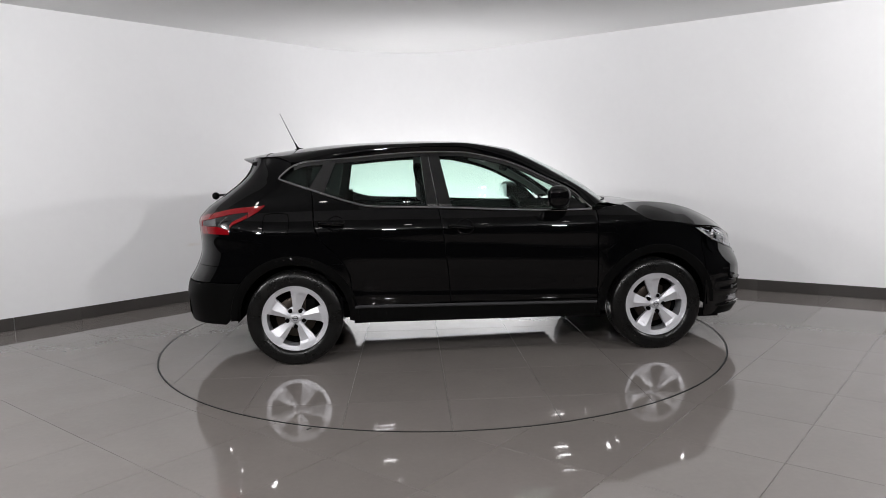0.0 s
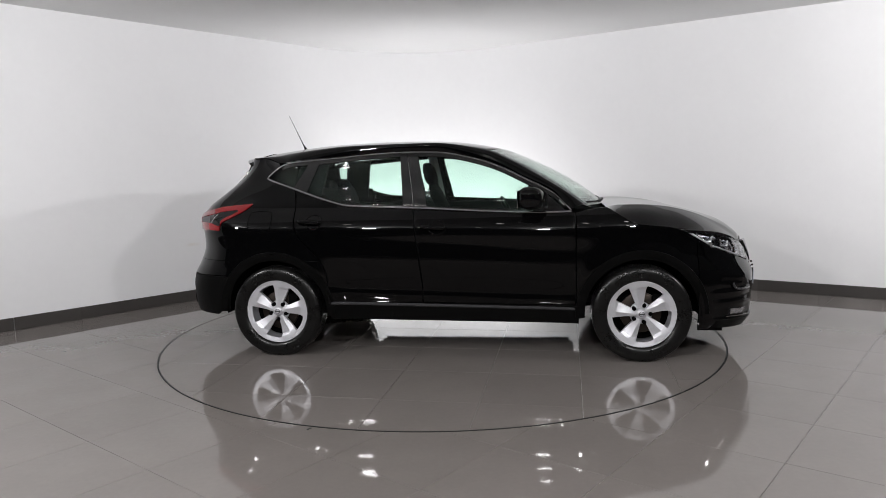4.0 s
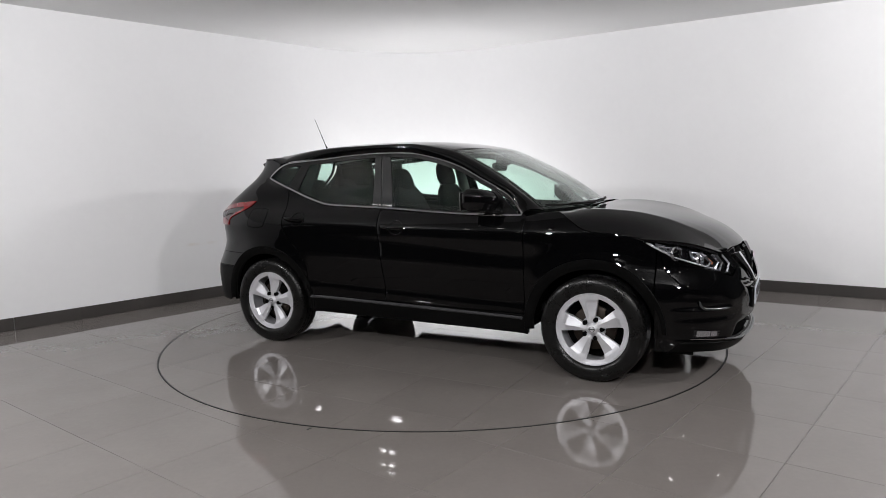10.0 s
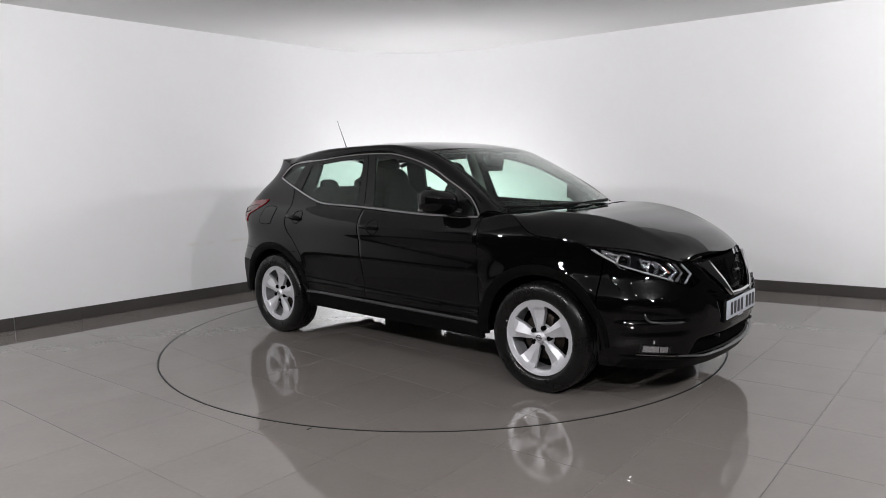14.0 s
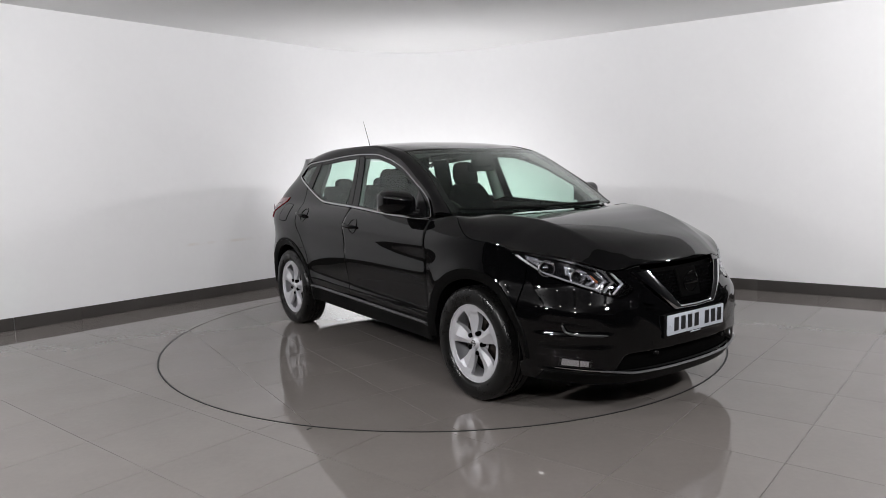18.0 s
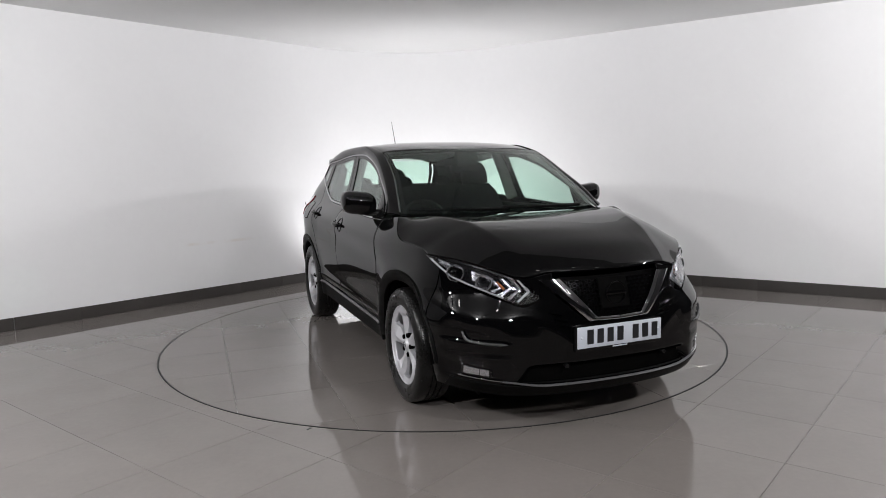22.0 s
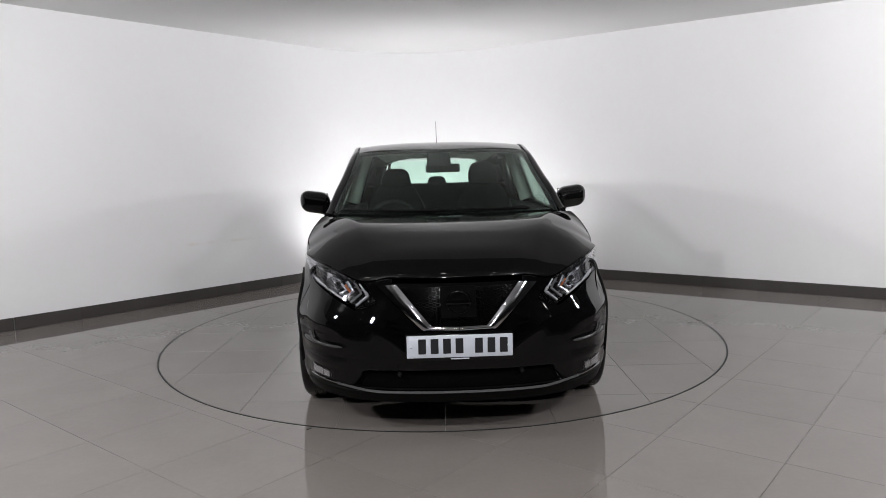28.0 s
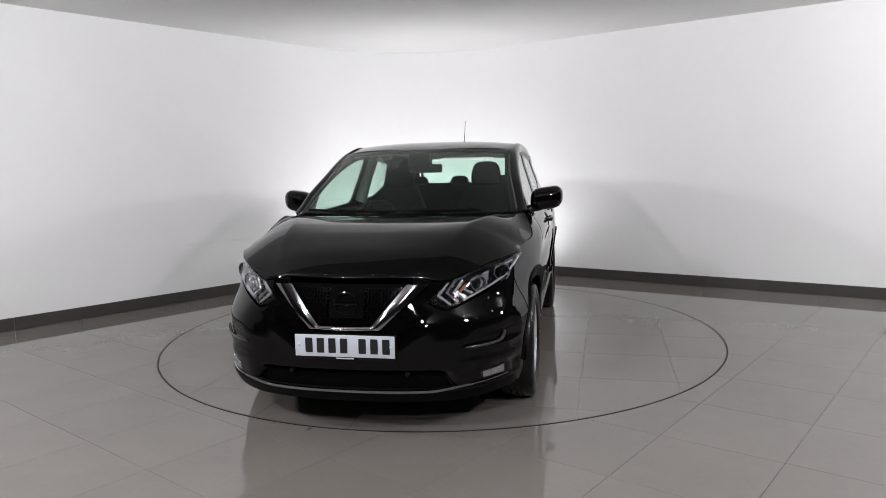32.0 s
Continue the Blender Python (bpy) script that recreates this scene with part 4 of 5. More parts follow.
part("plate_holder", bm, M_SATIN, car, "black number plate holder")
bm = bmesh.new()
box(bm, (2.4325, 0.0, 0.4445), (0.002, 0.09, 0.006))
part("holder_bar", bm, M_PLATE, car, smooth=False)
for yy in (-0.30, 0.31):
    bm = bmesh.new()
    spin(bm, [(0.0, 0.012), (0.010, 0.012), (0.013, 0.006), (0.013, -0.02)], 16, "X", (nose_x(yy, 0.36) - 0.005, yy, 0.365))
    part("parking_sensor", bm, M_SATIN, car)


# ---- tail ----
def tail(y0, y1, z0, z1, lift=0.0):
    def f(u, v):
        a = lerp(y0, y1, u)
        z = lerp(z0, z1, v)
        y = min(abs(a), Y_PROF(z) * 0.93) * (1 if a > 0 else -1)
        return Vector((tail_x(y, z) - lift, y, z))
    return f


def rear_bumper(u, v):
    a = lerp(-1.0, 1.0, u)
    z = lerp(0.30, 0.60, v)
    c = abs(a)
    if c < 0.62:
        y = 0.80 * c / 0.62
        x = tail_x(y, z)
    else:
        x0 = tail_x(0.80, z)
        xe = AXLES[1] - math.sqrt(max(0.435 ** 2 - (z - HUB) ** 2, 0.0001))
        x = lerp(x0, xe, (c - 0.62) / 0.38)
        y = side_y(x, z)
    return Vector((x, math.copysign(y, a), z + 0.10 * sm(0.75, 1.0, c) * (1 - v) * 0.5))


part("rear_bumper", sheet(rear_bumper, 70, 12, 0.01, flip=True), M_PLASTIC, car, "matt black plastic rear bumper")
def gate(f0, f1, z0, z1, lift=0.0):
    def f(u, v):
        z = lerp(z0, z1, v)
        y = lerp(f0(z), f1(z), u)
        return Vector((tail_x(y, z) - lift, y, z))
    return f


seam_y = lambda z: side_y(wing_end(z) - 0.004, z)
glass_y = lambda z: min(0.56 - 0.25 * max(z - 1.2, 0), seam_y(z) - 0.03)
part("tailgate", sheet(gate(lambda z: -seam_y(z), seam_y, 0.605, 1.118), 40, 24, 0.008, flip=True), M_PAINT, car)
part("rear_window", sheet(gate(lambda z: -glass_y(z), glass_y, 1.122, 1.458), 24, 10, 0.004, flip=True), M_GLASS, car, "green-tinted rear window")
part("tailgate_pillar", sheet(gate(lambda z: glass_y(z) + 0.002, seam_y, 1.122, 1.470), 6, 10, 0.008, flip=True), M_PAINT, car)
part("tailgate_pillar", sheet(gate(lambda z: -seam_y(z), lambda z: -glass_y(z) - 0.002, 1.122, 1.470), 6, 10, 0.008, flip=True), M_PAINT, car)
bm = bmesh.new()
tube(bm, [(-1.83, 0.0, 1.195), (-1.76, 0.10, 1.20), (-1.71, 0.24, 1.205)], 0.008, 8)
bmesh.ops.create_uvsphere(bm, u_segments=14, v_segments=8, radius=0.03, matrix=Matrix.Translation((-1.825, 0.0, 1.193)))
part("rear_wiper", bm, M_PLASTIC, car)


LAMP_BACK = 0.045
LAMP_T = curve((-1.82, 1.072), (-1.74, 1.090), (-1.555, 1.127), (-1.35, 1.143))
LAMP_B = curve((-1.82, 0.957), (-1.60, 0.950), (-1.585, 1.000), (-1.50, 1.045), (-1.40, 1.098), (-1.35, 1.136))


def tail_lamp(s):
    def band(name, x0, x1, lo, hi, lift, material, parent, label="", nu=16, nv=4):
        def f(u, v):
            x = lerp(x0, x1, u)
            z = lerp(lo(x), hi(x), v)
            e = x + LAMP_BACK
            return Vector((e - lift * sm(-1.6, -1.82, x), s * (side_y(e, z) + lift), z))
        return part(name, sheet(f, nu, nv, 0.006, 0.002, flip=s > 0), material, parent, label)
    body = band("tail_lamp", -1.82, -1.35, LAMP_B, LAMP_T, 0.004, M_HOUSING, car, "red tail lamp with a dark clear centre", 40, 8)
    band("red_lens", -1.822, -1.46, lambda x: LAMP_T(x) - 0.037, LAMP_T, 0.009, M_RED, body, "red lens", 24)
    band("red_lens", -1.462, -1.349, LAMP_B, LAMP_T, 0.009, M_RED, body, "red lens", 10)
    band("red_lens", -1.59, -1.465, LAMP_B, lambda x: LAMP_B(x) + 0.022, 0.008, M_RED, body, "red lens", 10)
    band("red_lens", -1.822, -1.592, lambda x: 0.948, lambda x: 1.004 - 0.02 * sm(-1.68, -1.6, x), 0.009, M_RED, body, "red lens", 16)
    band("red_lens", -1.826, -1.80, lambda x: 1.0, lambda x: 1.042, 0.009, M_RED, body, "red lens", 4)
    band("lamp_window", -1.795, -1.69, lambda x: 1.006, lambda x: LAMP_T(x) - 0.040, 0.008, M_STEEL, body, "clear lamp window", 8)
    bm = bmesh.new()
    tube(bm, [(-1.635 + 0.075 * (k / 8) ** 1.6, s * (side_y(-1.635 + 0.075 * (k / 8) ** 1.6, 1.03) + 0.010), 0.984 + 0.086 * k / 8) for k in range(9)], 0.004, 8)
    part("lamp_blade", bm, M_REFL, body, "silvery light blade")


for side in (-1, 1):
    tail_lamp(side)
bm = bmesh.new()
tube(bm, [(-1.142, 0.012, 1.546), (-1.155, 0.012, 1.575), (-1.175, 0.012, 1.612), (-1.283, 0.012, 1.845)], [0.016, 0.009, 0.0035, 0.0018], 10)
bmesh.ops.create_uvsphere(bm, u_segments=16, v_segments=8, radius=1, matrix=Matrix.Translation((-1.135, 0.012, 1.552)) @ Matrix.Diagonal((0.04, 0.018, 0.014, 1)))
part("aerial", bm, M_PLASTIC, car, "black rod aerial")

# ---- mirrors ----
def mirror(s):
    bm = bmesh.new()
    box(bm, (0.790, s * 0.920, 1.153), (0.165, 0.218, 0.158), 0.062, seg=5)
    for v in bm.verts:
        k = (v.co.x - 0.790) / 0.082
        v.co.z = 1.153 + (v.co.z - 1.153) * (1 - 0.14 * max(k, 0)) + 0.012 * (abs(v.co.y) - 0.915) / 0.1
        v.co.x -= 0.03 * (abs(v.co.y) - 0.915) / 0.1
    shell = part("door_mirror", bm, M_PAINT, car, "gloss black door mirror")
    bm = bmesh.new()
    box(bm, (0.704, s * 0.920, 1.153), (0.006, 0.175, 0.120), 0.002, rot=Euler((0, 0, s * 0.25)).to_matrix())
    part("mirror_glass", bm, M_MIRROR, shell, "mirror glass")
    bm = bmesh.new()
    tube(bm, [(0.80, s * 0.87, 1.098), (0.84, s * 0.82, 1.085), (0.88, s * 0.775, 1.078)], [0.032, 0.027, 0.034], 12)
    part("mirror_arm", bm, M_SATIN, shell)
    bm = bmesh.new()
    tube(bm, [(0.872 - 0.075 * (k / 8) ** 2, s * (0.82 + 0.19 * k / 8), 1.160 + 0.008 * math.sin(k / 8 * 3)) for k in range(9)], 0.0035, 6)
    part("mirror_line", bm, M_STEEL, shell)


for side in (-1, 1):
    mirror(side)

# wipers
for v0, v1 in ((0.86, 0.44), (0.46, 0.07)):
    bm = bmesh.new()
    on_glass = lambda k, lift: screen(lerp(0.022, 0.055, k), lerp(v0, v1, k)) + Vector((0.6 * lift, 0, 0.8 * lift))
    tube(bm, [on_glass(k / 6, 0.020 - 0.006 * k / 6) for k in range(5)], [0.012, 0.010, 0.009, 0.008, 0.006], 8)
    tube(bm, [on_glass(0.15 + 0.95 * k / 8, 0.009) for k in range(9)], 0.006, 8)
    part("wiper", bm, M_PLASTIC, car, "black windscreen wiper")


# ---- wheels ----
def wheel(s, ax, turn):
    base = Matrix.Translation((ax, s * 0.788, HUB))
    bm = bmesh.new()
    spin(bm, [(0.200, 0.074), (0.203, 0.078), (0.228, 0.084), (0.2295, 0.089), (0.234, 0.089), (0.236, 0.082), (0.224, 0.066), (0.216, 0.0), (0.211, -0.09), (0.205, -0.09), (0.208, 0.0), (0.205, 0.055), (0.201, 0.060)], 64, "Y", closed=True)
    rim = part("wheel", bm, M_ALLOY, car, "silver five-spoke alloy wheel")
    bm = bmesh.new()
    R = ROLL
    spin(bm, [(0.231, 0.080), (0.238, 0.094), (0.258, 0.105), (0.290, 0.1075), (R - 0.030, 0.104), (R - 0.012, 0.097), (R - 0.003, 0.083), (R, 0.06), (R, 0.037), (R - 0.007, 0.036), (R - 0.007, 0.029), (R, 0.028), (R, 0.004),
              (R - 0.007, 0.003), (R - 0.007, -0.003), (R, -0.004), (R, -0.028), (R - 0.007, -0.029), (R - 0.007, -0.036), (R, -0.037), (R, -0.06), (R - 0.004, -0.085), (R - 0.03, -0.104), (0.26, -0.104), (0.226, -0.088)], 72, "Y")
    part("tyre", bm, M_RUBBER, rim, "black rubber tyre")
    for k in range(5):
        a0 = radians(90 + turn + 72 * k)

        bm = bmesh.new()
        rows = []
        for r, hl, hr in ((0.026, 0.016, 0.018), (0.045, 0.013, 0.024), (0.065, 0.014, 0.033), (0.090, 0.0165, 0.044), (0.120, 0.0195, 0.057), (0.150, 0.022, 0.071), (0.175, 0.0235, 0.082), (0.192, 0.0245, 0.091), (0.2035, 0.025, 0.102), (0.2275, 0.026, 0.118)):
            top = lerp(0.066, 0.083, min(r / 0.2, 1.0) ** 1.2) + 0.10 * max(r - 0.2, 0)
            k = sm(0.05, 0.14, r)
            e = sm(0.165, 0.2, r)
            flank = top - lerp(0.003, 0.020, k) * (1 - 0.85 * e)
            cut = top - lerp(0.002, 0.015, k) * (1 - 0.75 * e)
            mid = lerp(0.002, 0.012, k) + 0.03 * e
            cross = ((-hl, top - 0.034), (-hl, cut), (mid, top), (hr, flank), (hr, flank - 0.030))
            row = []
            for h, y in cross:
                a = a0 + math.asin(min(max(h / r, -0.95), 0.95))
                row.append(bm.verts.new((r * math.cos(a), y, r * math.sin(a))))
            rows.append(row)
        for p, q in zip(rows, rows[1:]):
            for j in range(len(p)):
                bm.faces.new((p[j], p[(j + 1) % len(p)], q[(j + 1) % len(p)], q[j]))
        bm.faces.new(rows[0])
        bm.faces.new(rows[-1][::-1])
        part("spoke", bm, M_ALLOY, rim, facet=9)
        a = a0 + radians(36)
        bm = bmesh.new()
        spin(bm, [(0.0, 0.050), (0.0120, 0.050), (0.0145, 0.046), (0.0145, 0.02)], 12, "Y", (0.061 * math.cos(a), 0.024, 0.061 * math.sin(a)))
        part("wheel_nut", bm, M_VOID, rim)
    bm = bmesh.new()
    spin(bm, [(0.0, 0.082), (0.022, 0.081), (0.028, 0.077), (0.031, 0.073), (0.038, 0.068), (0.044, 0.055), (0.072, 0.044), (0.080, 0.03)], 40, "Y")
    part("hub", bm, M_ALLOY, rim)
    bm = bmesh.new()
    tube(bm, [(0.017 * math.cos(t), 0.0825, 0.017 * math.sin(t)) for t in [2 * math.pi * k / 20 for k in range(21)]], 0.002, 6, caps=False)
    box(bm, (0, 0.0828, 0), (0.042, 0.003, 0.008))
    part("cap_badge", bm, M_STEEL, rim)
    bm = bmesh.new()
    spin(bm, [(0.06, 0.020), (0.140, 0.020), (0.143, 0.018), (0.143, -0.004), (0.06, -0.004)], 48, "Y")
    part("brake_disc", bm, M_DISC, rim)
    bm = bmesh.new()
    box(bm, (-0.11, 0.02, 0.07), (0.07, 0.06, 0.12), 0.012)
    part("brake_caliper", bm, M_VOID, rim)
    bm = bmesh.new()
    spin(bm, [(0.0, -0.03), (0.198, -0.03), (0.198, -0.034), (0.0, -0.034)], 40, "Y")
    part("brake_shield", bm, M_VOID, rim)
    flip = Matrix() if s > 0 else Matrix.Rotation(math.pi, 4, "Z")
    rim.matrix_basis = base @ flip


for side, axle, turn in ((-1, AXLES[0], -18), (-1, AXLES[1], 0), (1, AXLES[0], 20), (1, AXLES[1], 11)):
    wheel(side, axle, turn)

# ---- underside and cabin ----
bm = bmesh.new()
box(bm, (0.1, 0, 0.36), (2.05, 1.56, 0.11), 0.03)
box(bm, (1.95, 0, 0.345), (0.55, 1.0, 0.14), 0.04)
box(bm, (-1.62, 0, 0.42), (0.62, 1.2, 0.20), 0.05)
box(bm, (1.5, 0, 0.42), (0.5, 0.9, 0.3), 0.04)
box(bm, (-1.1, 0, 0.45), (0.5, 0.9, 0.2), 0.04)
part("underbody", bm, M_VOID, car, "dark underside")
bm = bmesh.new()
tube(bm, [(0.9, 0.15, 0.285), (-0.7, 0.15, 0.285), (-1.0, 0.3, 0.29), (-1.6, 0.45, 0.30), (-1.85, 0.5, 0.30)], 0.03, 10)
tube(bm, [(-1.55, 0.2, 0.29), (-1.55, 0.6, 0.29)], 0.08, 14)
part("exhaust", bm, M_VOID, car)
for s in (-1, 1):
    bm = bmesh.new()
    box(bm, (2.03, s * 0.66, 0.215), (0.17, 0.012, 0.07), 0.004)
    part("air_deflector", bm, M_PLASTIC, car)
    bm = bmesh.new()
    tube(bm, [(AXLES[0], s * 0.68, HUB), (AXLES[0], s * 0.2, HUB + 0.02)], 0.03, 10)
    tube(bm, [(AXLES[0], s * 0.66, HUB - 0.08), (AXLES[0] - 0.15, s * 0.3, 0.25)], 0.022, 8)
    tube(bm, [(AXLES[1], s * 0.68, HUB), (AXLES[1] + 0.3, s * 0.45, 0.31)], 0.035, 10)
    part("suspension_arm", bm, M_VOID, car)
# inner shell that closes the joints between panels
for s in (-1, 1):
    part("inner_panel", sheet(lambda u, v: Vector((lerp(-1.40, -1.09, u), s * (side_y(lerp(-1.40, -1.09, u), lerp(1.415, 1.485, v)) - 0.022 - 0.03 * v), lerp(1.415, 1.485, v))), 12, 4, 0.02, flip=s > 0), M_VOID, car)
    part("rear_pillar_lining", sheet(lambda u, v: Vector((lerp(-1.02, -0.80, u) + 0.06 * v, s * (side_y(lerp(-1.02, -0.80, u), lerp(1.12, 1.46, v)) - 0.04), lerp(1.12, 1.46, v))), 8, 8, 0.03, flip=s > 0), M_INNER, car, "dark inner pillar lining")
    def shell(u, v):
        x = lerp(-1.0, 1.06, u)
        z = lerp(0.30, 1.06, v)
        if x < -0.6:
            z = max(z, arch_z(x, AXLES[1], 0.43))
        return Vector((x, s * (side_y(x, z) - 0.03), z))
    part("inner_panel", sheet(shell, 30, 10, 0.05, flip=s > 0), M_INNER, car)
    for nm, x0, x1 in (("nose", 1.10, 1.86), ("tail", -1.75, -0.75)):
        def shell2(u, v):
            x = lerp(x0, x1, u)
            z = lerp(0.80, 0.93 if nm == "nose" else 1.20, v)
            return Vector((x, s * (side_y(x, z) - 0.03), z))
        part("inner_panel", sheet(shell2, 16, 6, 0.02, flip=s > 0), M_VOID, car)
bm = bmesh.new()
box(bm, (1.70, 0, 0.62), (0.80, 1.02, 0.46), 0.05)
part("engine_block", bm, M_VOID, car)
bm = bmesh.new()
box(bm, (2.16, 0, 0.55), (0.20, 1.05, 0.40), 0.05)
part("radiator", bm, M_VOID, car)


def loft(bm, rows, seg=24, power=3.0):
    """Rounded sections (x, y, z, half depth, half width) joined into one cushion."""
    rings = []
    for x, y, z, hx, hy in rows:
        ring = []
        for k in range(seg):
            a = 2 * math.pi * k / seg
            ca, sa = math.cos(a), math.sin(a)
            ring.append(bm.verts.new((x + hx * math.copysign(abs(ca) ** (2 / power), ca), y + hy * math.copysign(abs(sa) ** (2 / power), sa), z)))
        rings.append(ring)
    for r, t in zip(rings, rings[1:]):
        for k in range(seg):
            bm.faces.new((r[k], r[(k + 1) % seg], t[(k + 1) % seg], t[k]))
    bm.faces.new(rings[0][::-1])
    bm.faces.new(rings[-1])
    return bm


def seat(x, y, w, rest):
    bm = bmesh.new()
    box(bm, (x + 0.22, y, 0.60), (0.52, w, 0.20), 0.06, seg=4)
    cushion = part("seat", bm, M_CLOTH, car, "dark cloth seat")
    front = w < 0.8
    h = w / 2
    back = [(0.58, 0.085, 0.96), (0.75, 0.085, 1.0), (0.95, 0.080, 0.98), (1.05, 0.072, 0.92), (1.12, 0.062, 0.80 if front else 0.96), (1.185 if front else 1.20, 0.048, 0.70 if front else 0.94), (1.235, 0.025, 0.52 if front else 0.90)]
    part("backrest", loft(bmesh.new(), [(x + 0.03 - 0.27 * (z - 0.58), y, z, d, h * k) for z, d, k in back]), M_CLOTH, cushion, "dark cloth backrest")
    for ry in rest:
        z0, tall, wide = (1.165 + (0.045 if y > 0 else 0), 0.195, 0.125) if front else (1.175, 0.105, 0.090)
        head = [(0.0, 0.025, 0.72), (0.06, 0.045, 0.92), (0.25, 0.055, 1.0), (0.55, 0.055, 0.98), (0.80, 0.048, 0.86), (0.94, 0.036, 0.66), (1.0, 0.015, 0.38)]
        bm = loft(bmesh.new(), [(x - 0.150 - 0.25 * k * tall, y + ry, z0 + 0.02 + k * tall, d, wide * q) for k, d, q in head], power=2.6)
        for p in (-0.05, 0.05):
            tube(bm, [(x - 0.13, y + ry + p, z0 - 0.06), (x - 0.155, y + ry + p, z0 + 0.06)], 0.007, 8)
        part("headrest", bm, M_CLOTH, cushion)
    return cushion


seat(0.04, -0.37, 0.52, (0.0,))
seat(0.04, 0.37, 0.52, (0.0,))
seat(-0.78, 0.0, 1.32, (-0.40, 0.0, 0.40))
bm = bmesh.new()
prof = [(1.22, 1.04), (1.0, 1.075), (0.80, 1.045), (0.70, 0.98), (0.72, 0.80), (0.85, 0.62), (1.22, 0.6)]
fr = [bm.verts.new((x, -0.70, z)) for x, z in prof]
re = [bm.verts.new((x, 0.70, z)) for x, z in prof]
for i in range(len(prof)):
    j = (i + 1) % len(prof)
    bm.faces.new((fr[i], fr[j], re[j], re[i]))
bm.faces.new(fr)
bm.faces.new(re[::-1])
bmesh.ops.bevel(bm, geom=list(bm.edges), offset=0.02, segments=3, affect="EDGES")
part("dashboard", bm, M_VOID, car, "dark moulded dashboard")
bm = bmesh.new()
for sy in (-0.37,):
    c = Vector((0.62, sy, 0.97))
    ax1, ax2 = Vector((0, 1, 0)), Vector((-0.42, 0, 0.91)).normalized()
    tube(bm, [c + (ax1 * math.cos(t) + ax2 * math.sin(t)) * 0.185 for t in [2 * math.pi * k / 40 for k in range(41)]], 0.016, 10, caps=False)
    for t in (0, math.pi, -math.pi / 2):
        tube(bm, [c, c + (ax1 * math.cos(t) + ax2 * math.sin(t)) * 0.18], [0.04, 0.016], 8)
    tube(bm, [c, c + Vector((0.16, 0, -0.05))], 0.04, 12)
part("steering_wheel", bm, M_SATIN, car, "dark steering wheel")
bm = bmesh.new()
box(bm, (0.545, 0.005, 1.376), (0.03, 0.258, 0.064), 0.016, seg=4)
tube(bm, [(0.56, 0.0, 1.42), (0.60, 0.0, 1.475)], 0.012, 8)
box(bm, (0.590, -0.025, 1.440), (0.07, 0.175, 0.11), 0.02)
part("rear_view_mirror", bm, M_INNER, car, "dark interior mirror")
for s in (-1, 1):
    bm = bmesh.new()
    box(bm, (0.02, s * 0.70, 0.82), (2.0, 0.05, 0.50), 0.02)
    part("door_lining", bm, M_INNER, car)
    bm = bmesh.new()
    tube(bm, [(-0.10, s * 0.735, 1.10), (-0.13, s * 0.665, 1.33), (-0.15, s * 0.60, 1.50)], [0.05, 0.045, 0.04], 10)
    part("centre_pillar", bm, M_LINING, car, "pale grey inner pillar")
    bm = bmesh.new()
    box(bm, (-1.20, s * 0.585, 1.24), (0.36, 0.05, 0.34), 0.02, rot=Euler((s * 0.3, 0, 0)).to_matrix())
    part("rear_lining", bm, M_INNER, car)
bm = bmesh.new()
box(bm, (-1.30, 0, 0.95), (0.62, 1.15, 0.06), 0.02)
part("parcel_shelf", bm, M_INNER, car)
bm = bmesh.new()
box(bm, (0.15, 0, 0.42), (2.2, 1.40, 0.06), 0.01)
part("cabin_floor", bm, M_INNER, car)


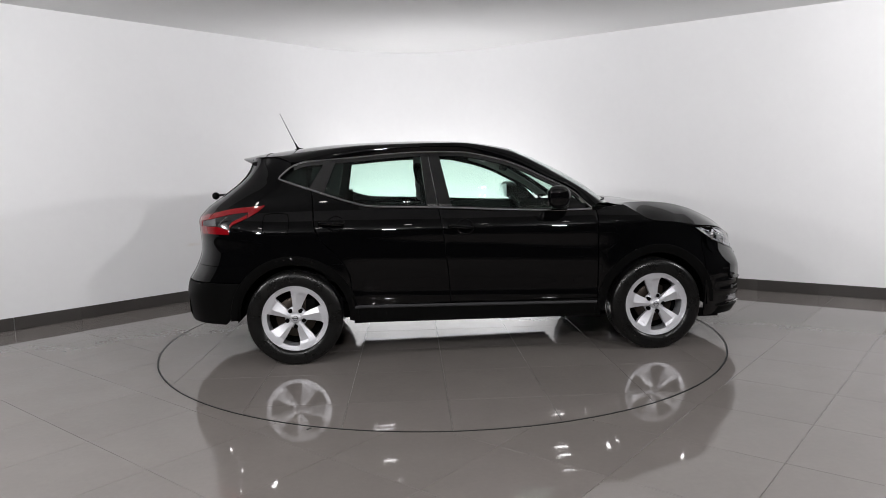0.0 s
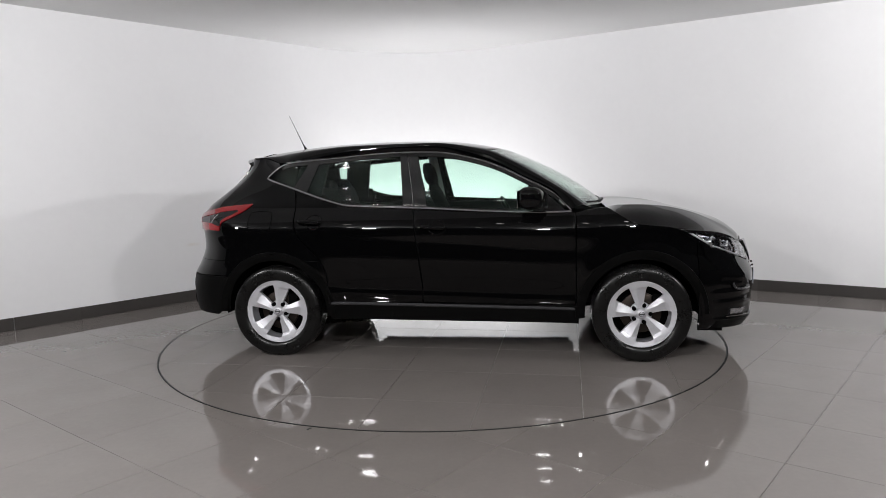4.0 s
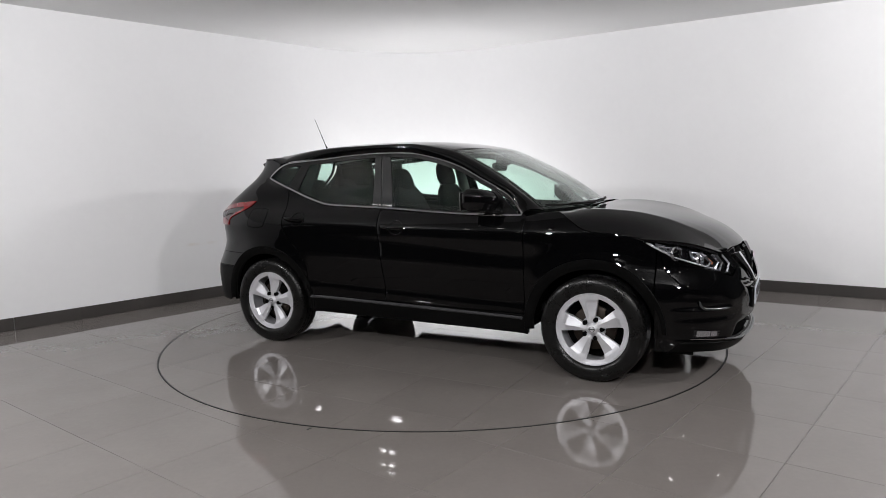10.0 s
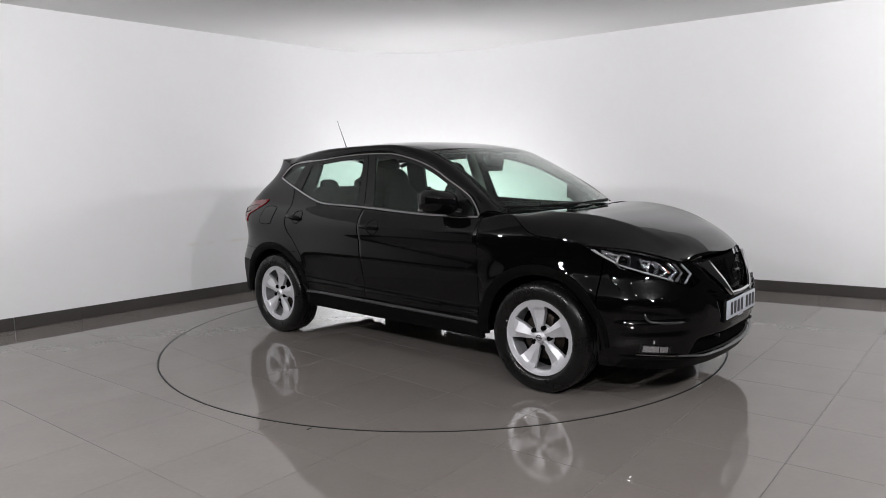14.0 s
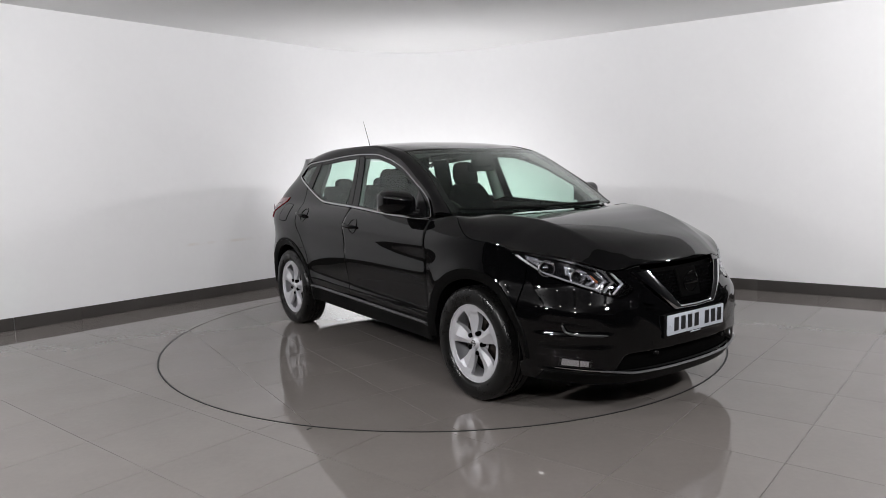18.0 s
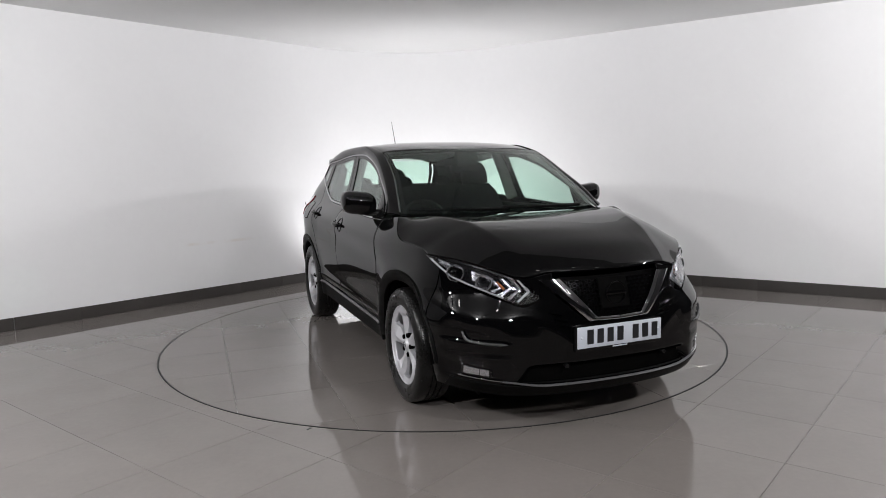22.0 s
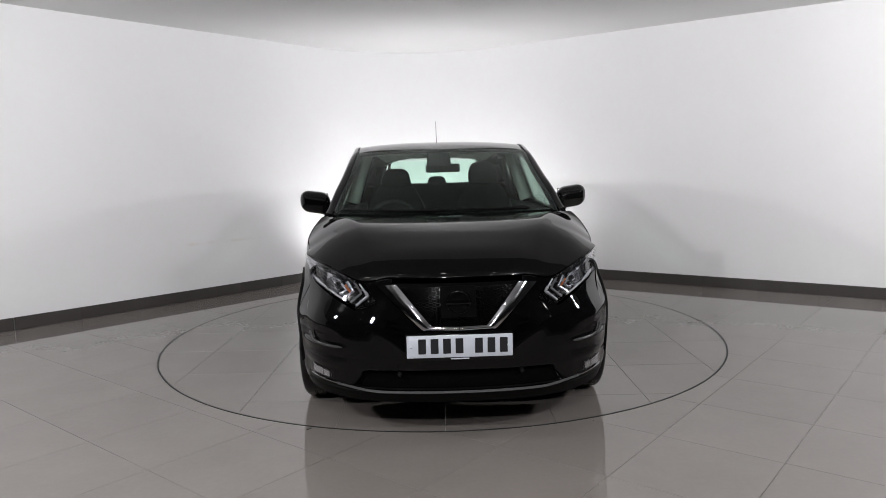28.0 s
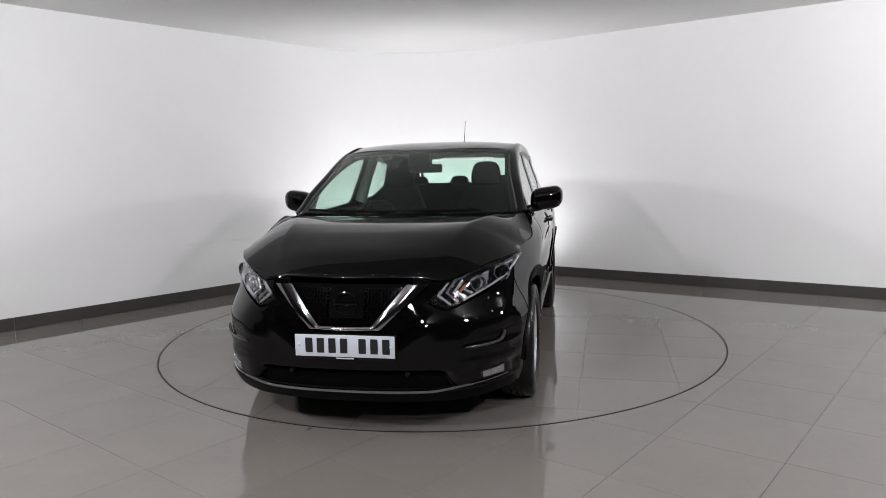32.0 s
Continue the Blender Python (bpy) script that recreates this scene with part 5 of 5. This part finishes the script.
# ---- lamps under the ceiling ----
def floodlight(e, a, hung):
    ob = new("flood_light" if hung else "floor_light")
    tagged(ob, "dark metal flood light hung under the ceiling" if hung else "dark metal flood light standing on the floor behind the car", "light", "studio flood lights")
    ob.matrix_world = look(e, a)
    bm = bmesh.new()
    box(bm, (0, 0, 0.10), (0.26, 0.20, 0.08), 0.015)
    part("housing", bm, M_STEEL, ob)
    bm = bmesh.new()
    box(bm, (0, 0, 0.057), (0.16, 0.11, 0.006), 0.002)
    part("lamp_face", bm, M_LED, ob, "bright lamp face")
    bm = bmesh.new()
    m = ob.matrix_world
    p = m @ Vector((0, 0, 0.12))
    tube(bm, [m.inverted() @ p, m.inverted() @ Vector((p.x, p.y, HIGH if hung else 0.0))], 0.012, 8)
    part("bracket", bm, M_STEEL, ob)
    if not hung:
        bm = bmesh.new()
        box(bm, (0, 0, 0), (0.24, 0.18, 0.012), 0.004)
        for v in bm.verts:
            v.co = m.inverted() @ (v.co + Vector((p.x, p.y, 0.007)))
        part("foot_plate", bm, M_STEEL, ob)


# housings for all five, the added middle fill lamp too
for e, a, w in FLOODS:
    floodlight(e, a, True)
for e, a, w in WASH:
    floodlight(e, a, False)

# a row of small spot lamps on the ceiling behind the turntable's near edge
for k in range(18):
    ob = new("track_spotlight")
    tagged(ob, "small white ceiling spotlight with a bright face", "light", "ceiling spotlights")
    ob.location = (-3.6 + 0.9 * (k % 9) + 0.3 * (k // 9), -2.7 - 0.25 * (k % 2) - 1.5 * (k // 9), HIGH)
    bm = bmesh.new()
    spin(bm, [(0.0, 0.0), (0.03, 0.0), (0.03, -0.02), (0.05, -0.03), (0.05, -0.10), (0.044, -0.10), (0.044, -0.092), (0.0, -0.092)], 20, "Z")
    part("housing", bm, M_PLATE, ob)
    bm = bmesh.new()
    spin(bm, [(0.0, -0.125), (0.022, -0.120), (0.036, -0.110), (0.043, -0.098), (0.043, -0.093), (0.0, -0.093)], 20, "Z")
    part("lamp_face", bm, M_LED, ob, "bright lamp face")

# ---- pieces of floor and skirting ----
tiles(floor_ob, RING + 0.008, False, STEP_U, STEP_V, OFF_U, OFF_V, 0.0, V, lambda c: c.length < 8.5 and (c.x - CORNER.x) * WU.y - (c.y - CORNER.y) * WU.x > -0.35 and -(c.x - CORNER.x) * WV.y + (c.y - CORNER.y) * WV.x < 0.35 and c.y > -6.5)
tiles(turntable, RING - 0.006, True, 0.595, 0.595, -0.05, -0.02, -51.8, N, lambda c: c.length < 3)
skirting_tiles()


def motions():
    turns = ((0, 4.62), (2, -1.95), (4, -8.55), (6, -15.09), (8, -21.5), (10, -27.97), (12, -34.53), (14, -41.1), (17, -51.24), (19, -58.0), (21, -64.7), (23, -71.36), (25, -78.1), (28, -88.22), (30, -95.0), (32, -101.78))
    rows = [(float(t), pose(0, 0, 0, 0, 0, a)) for t, a in turns]
    walk(turntable, rows)
    walk(car, [(t, m @ pose(0, 0.008, 0)) for t, m in rows])


motions()
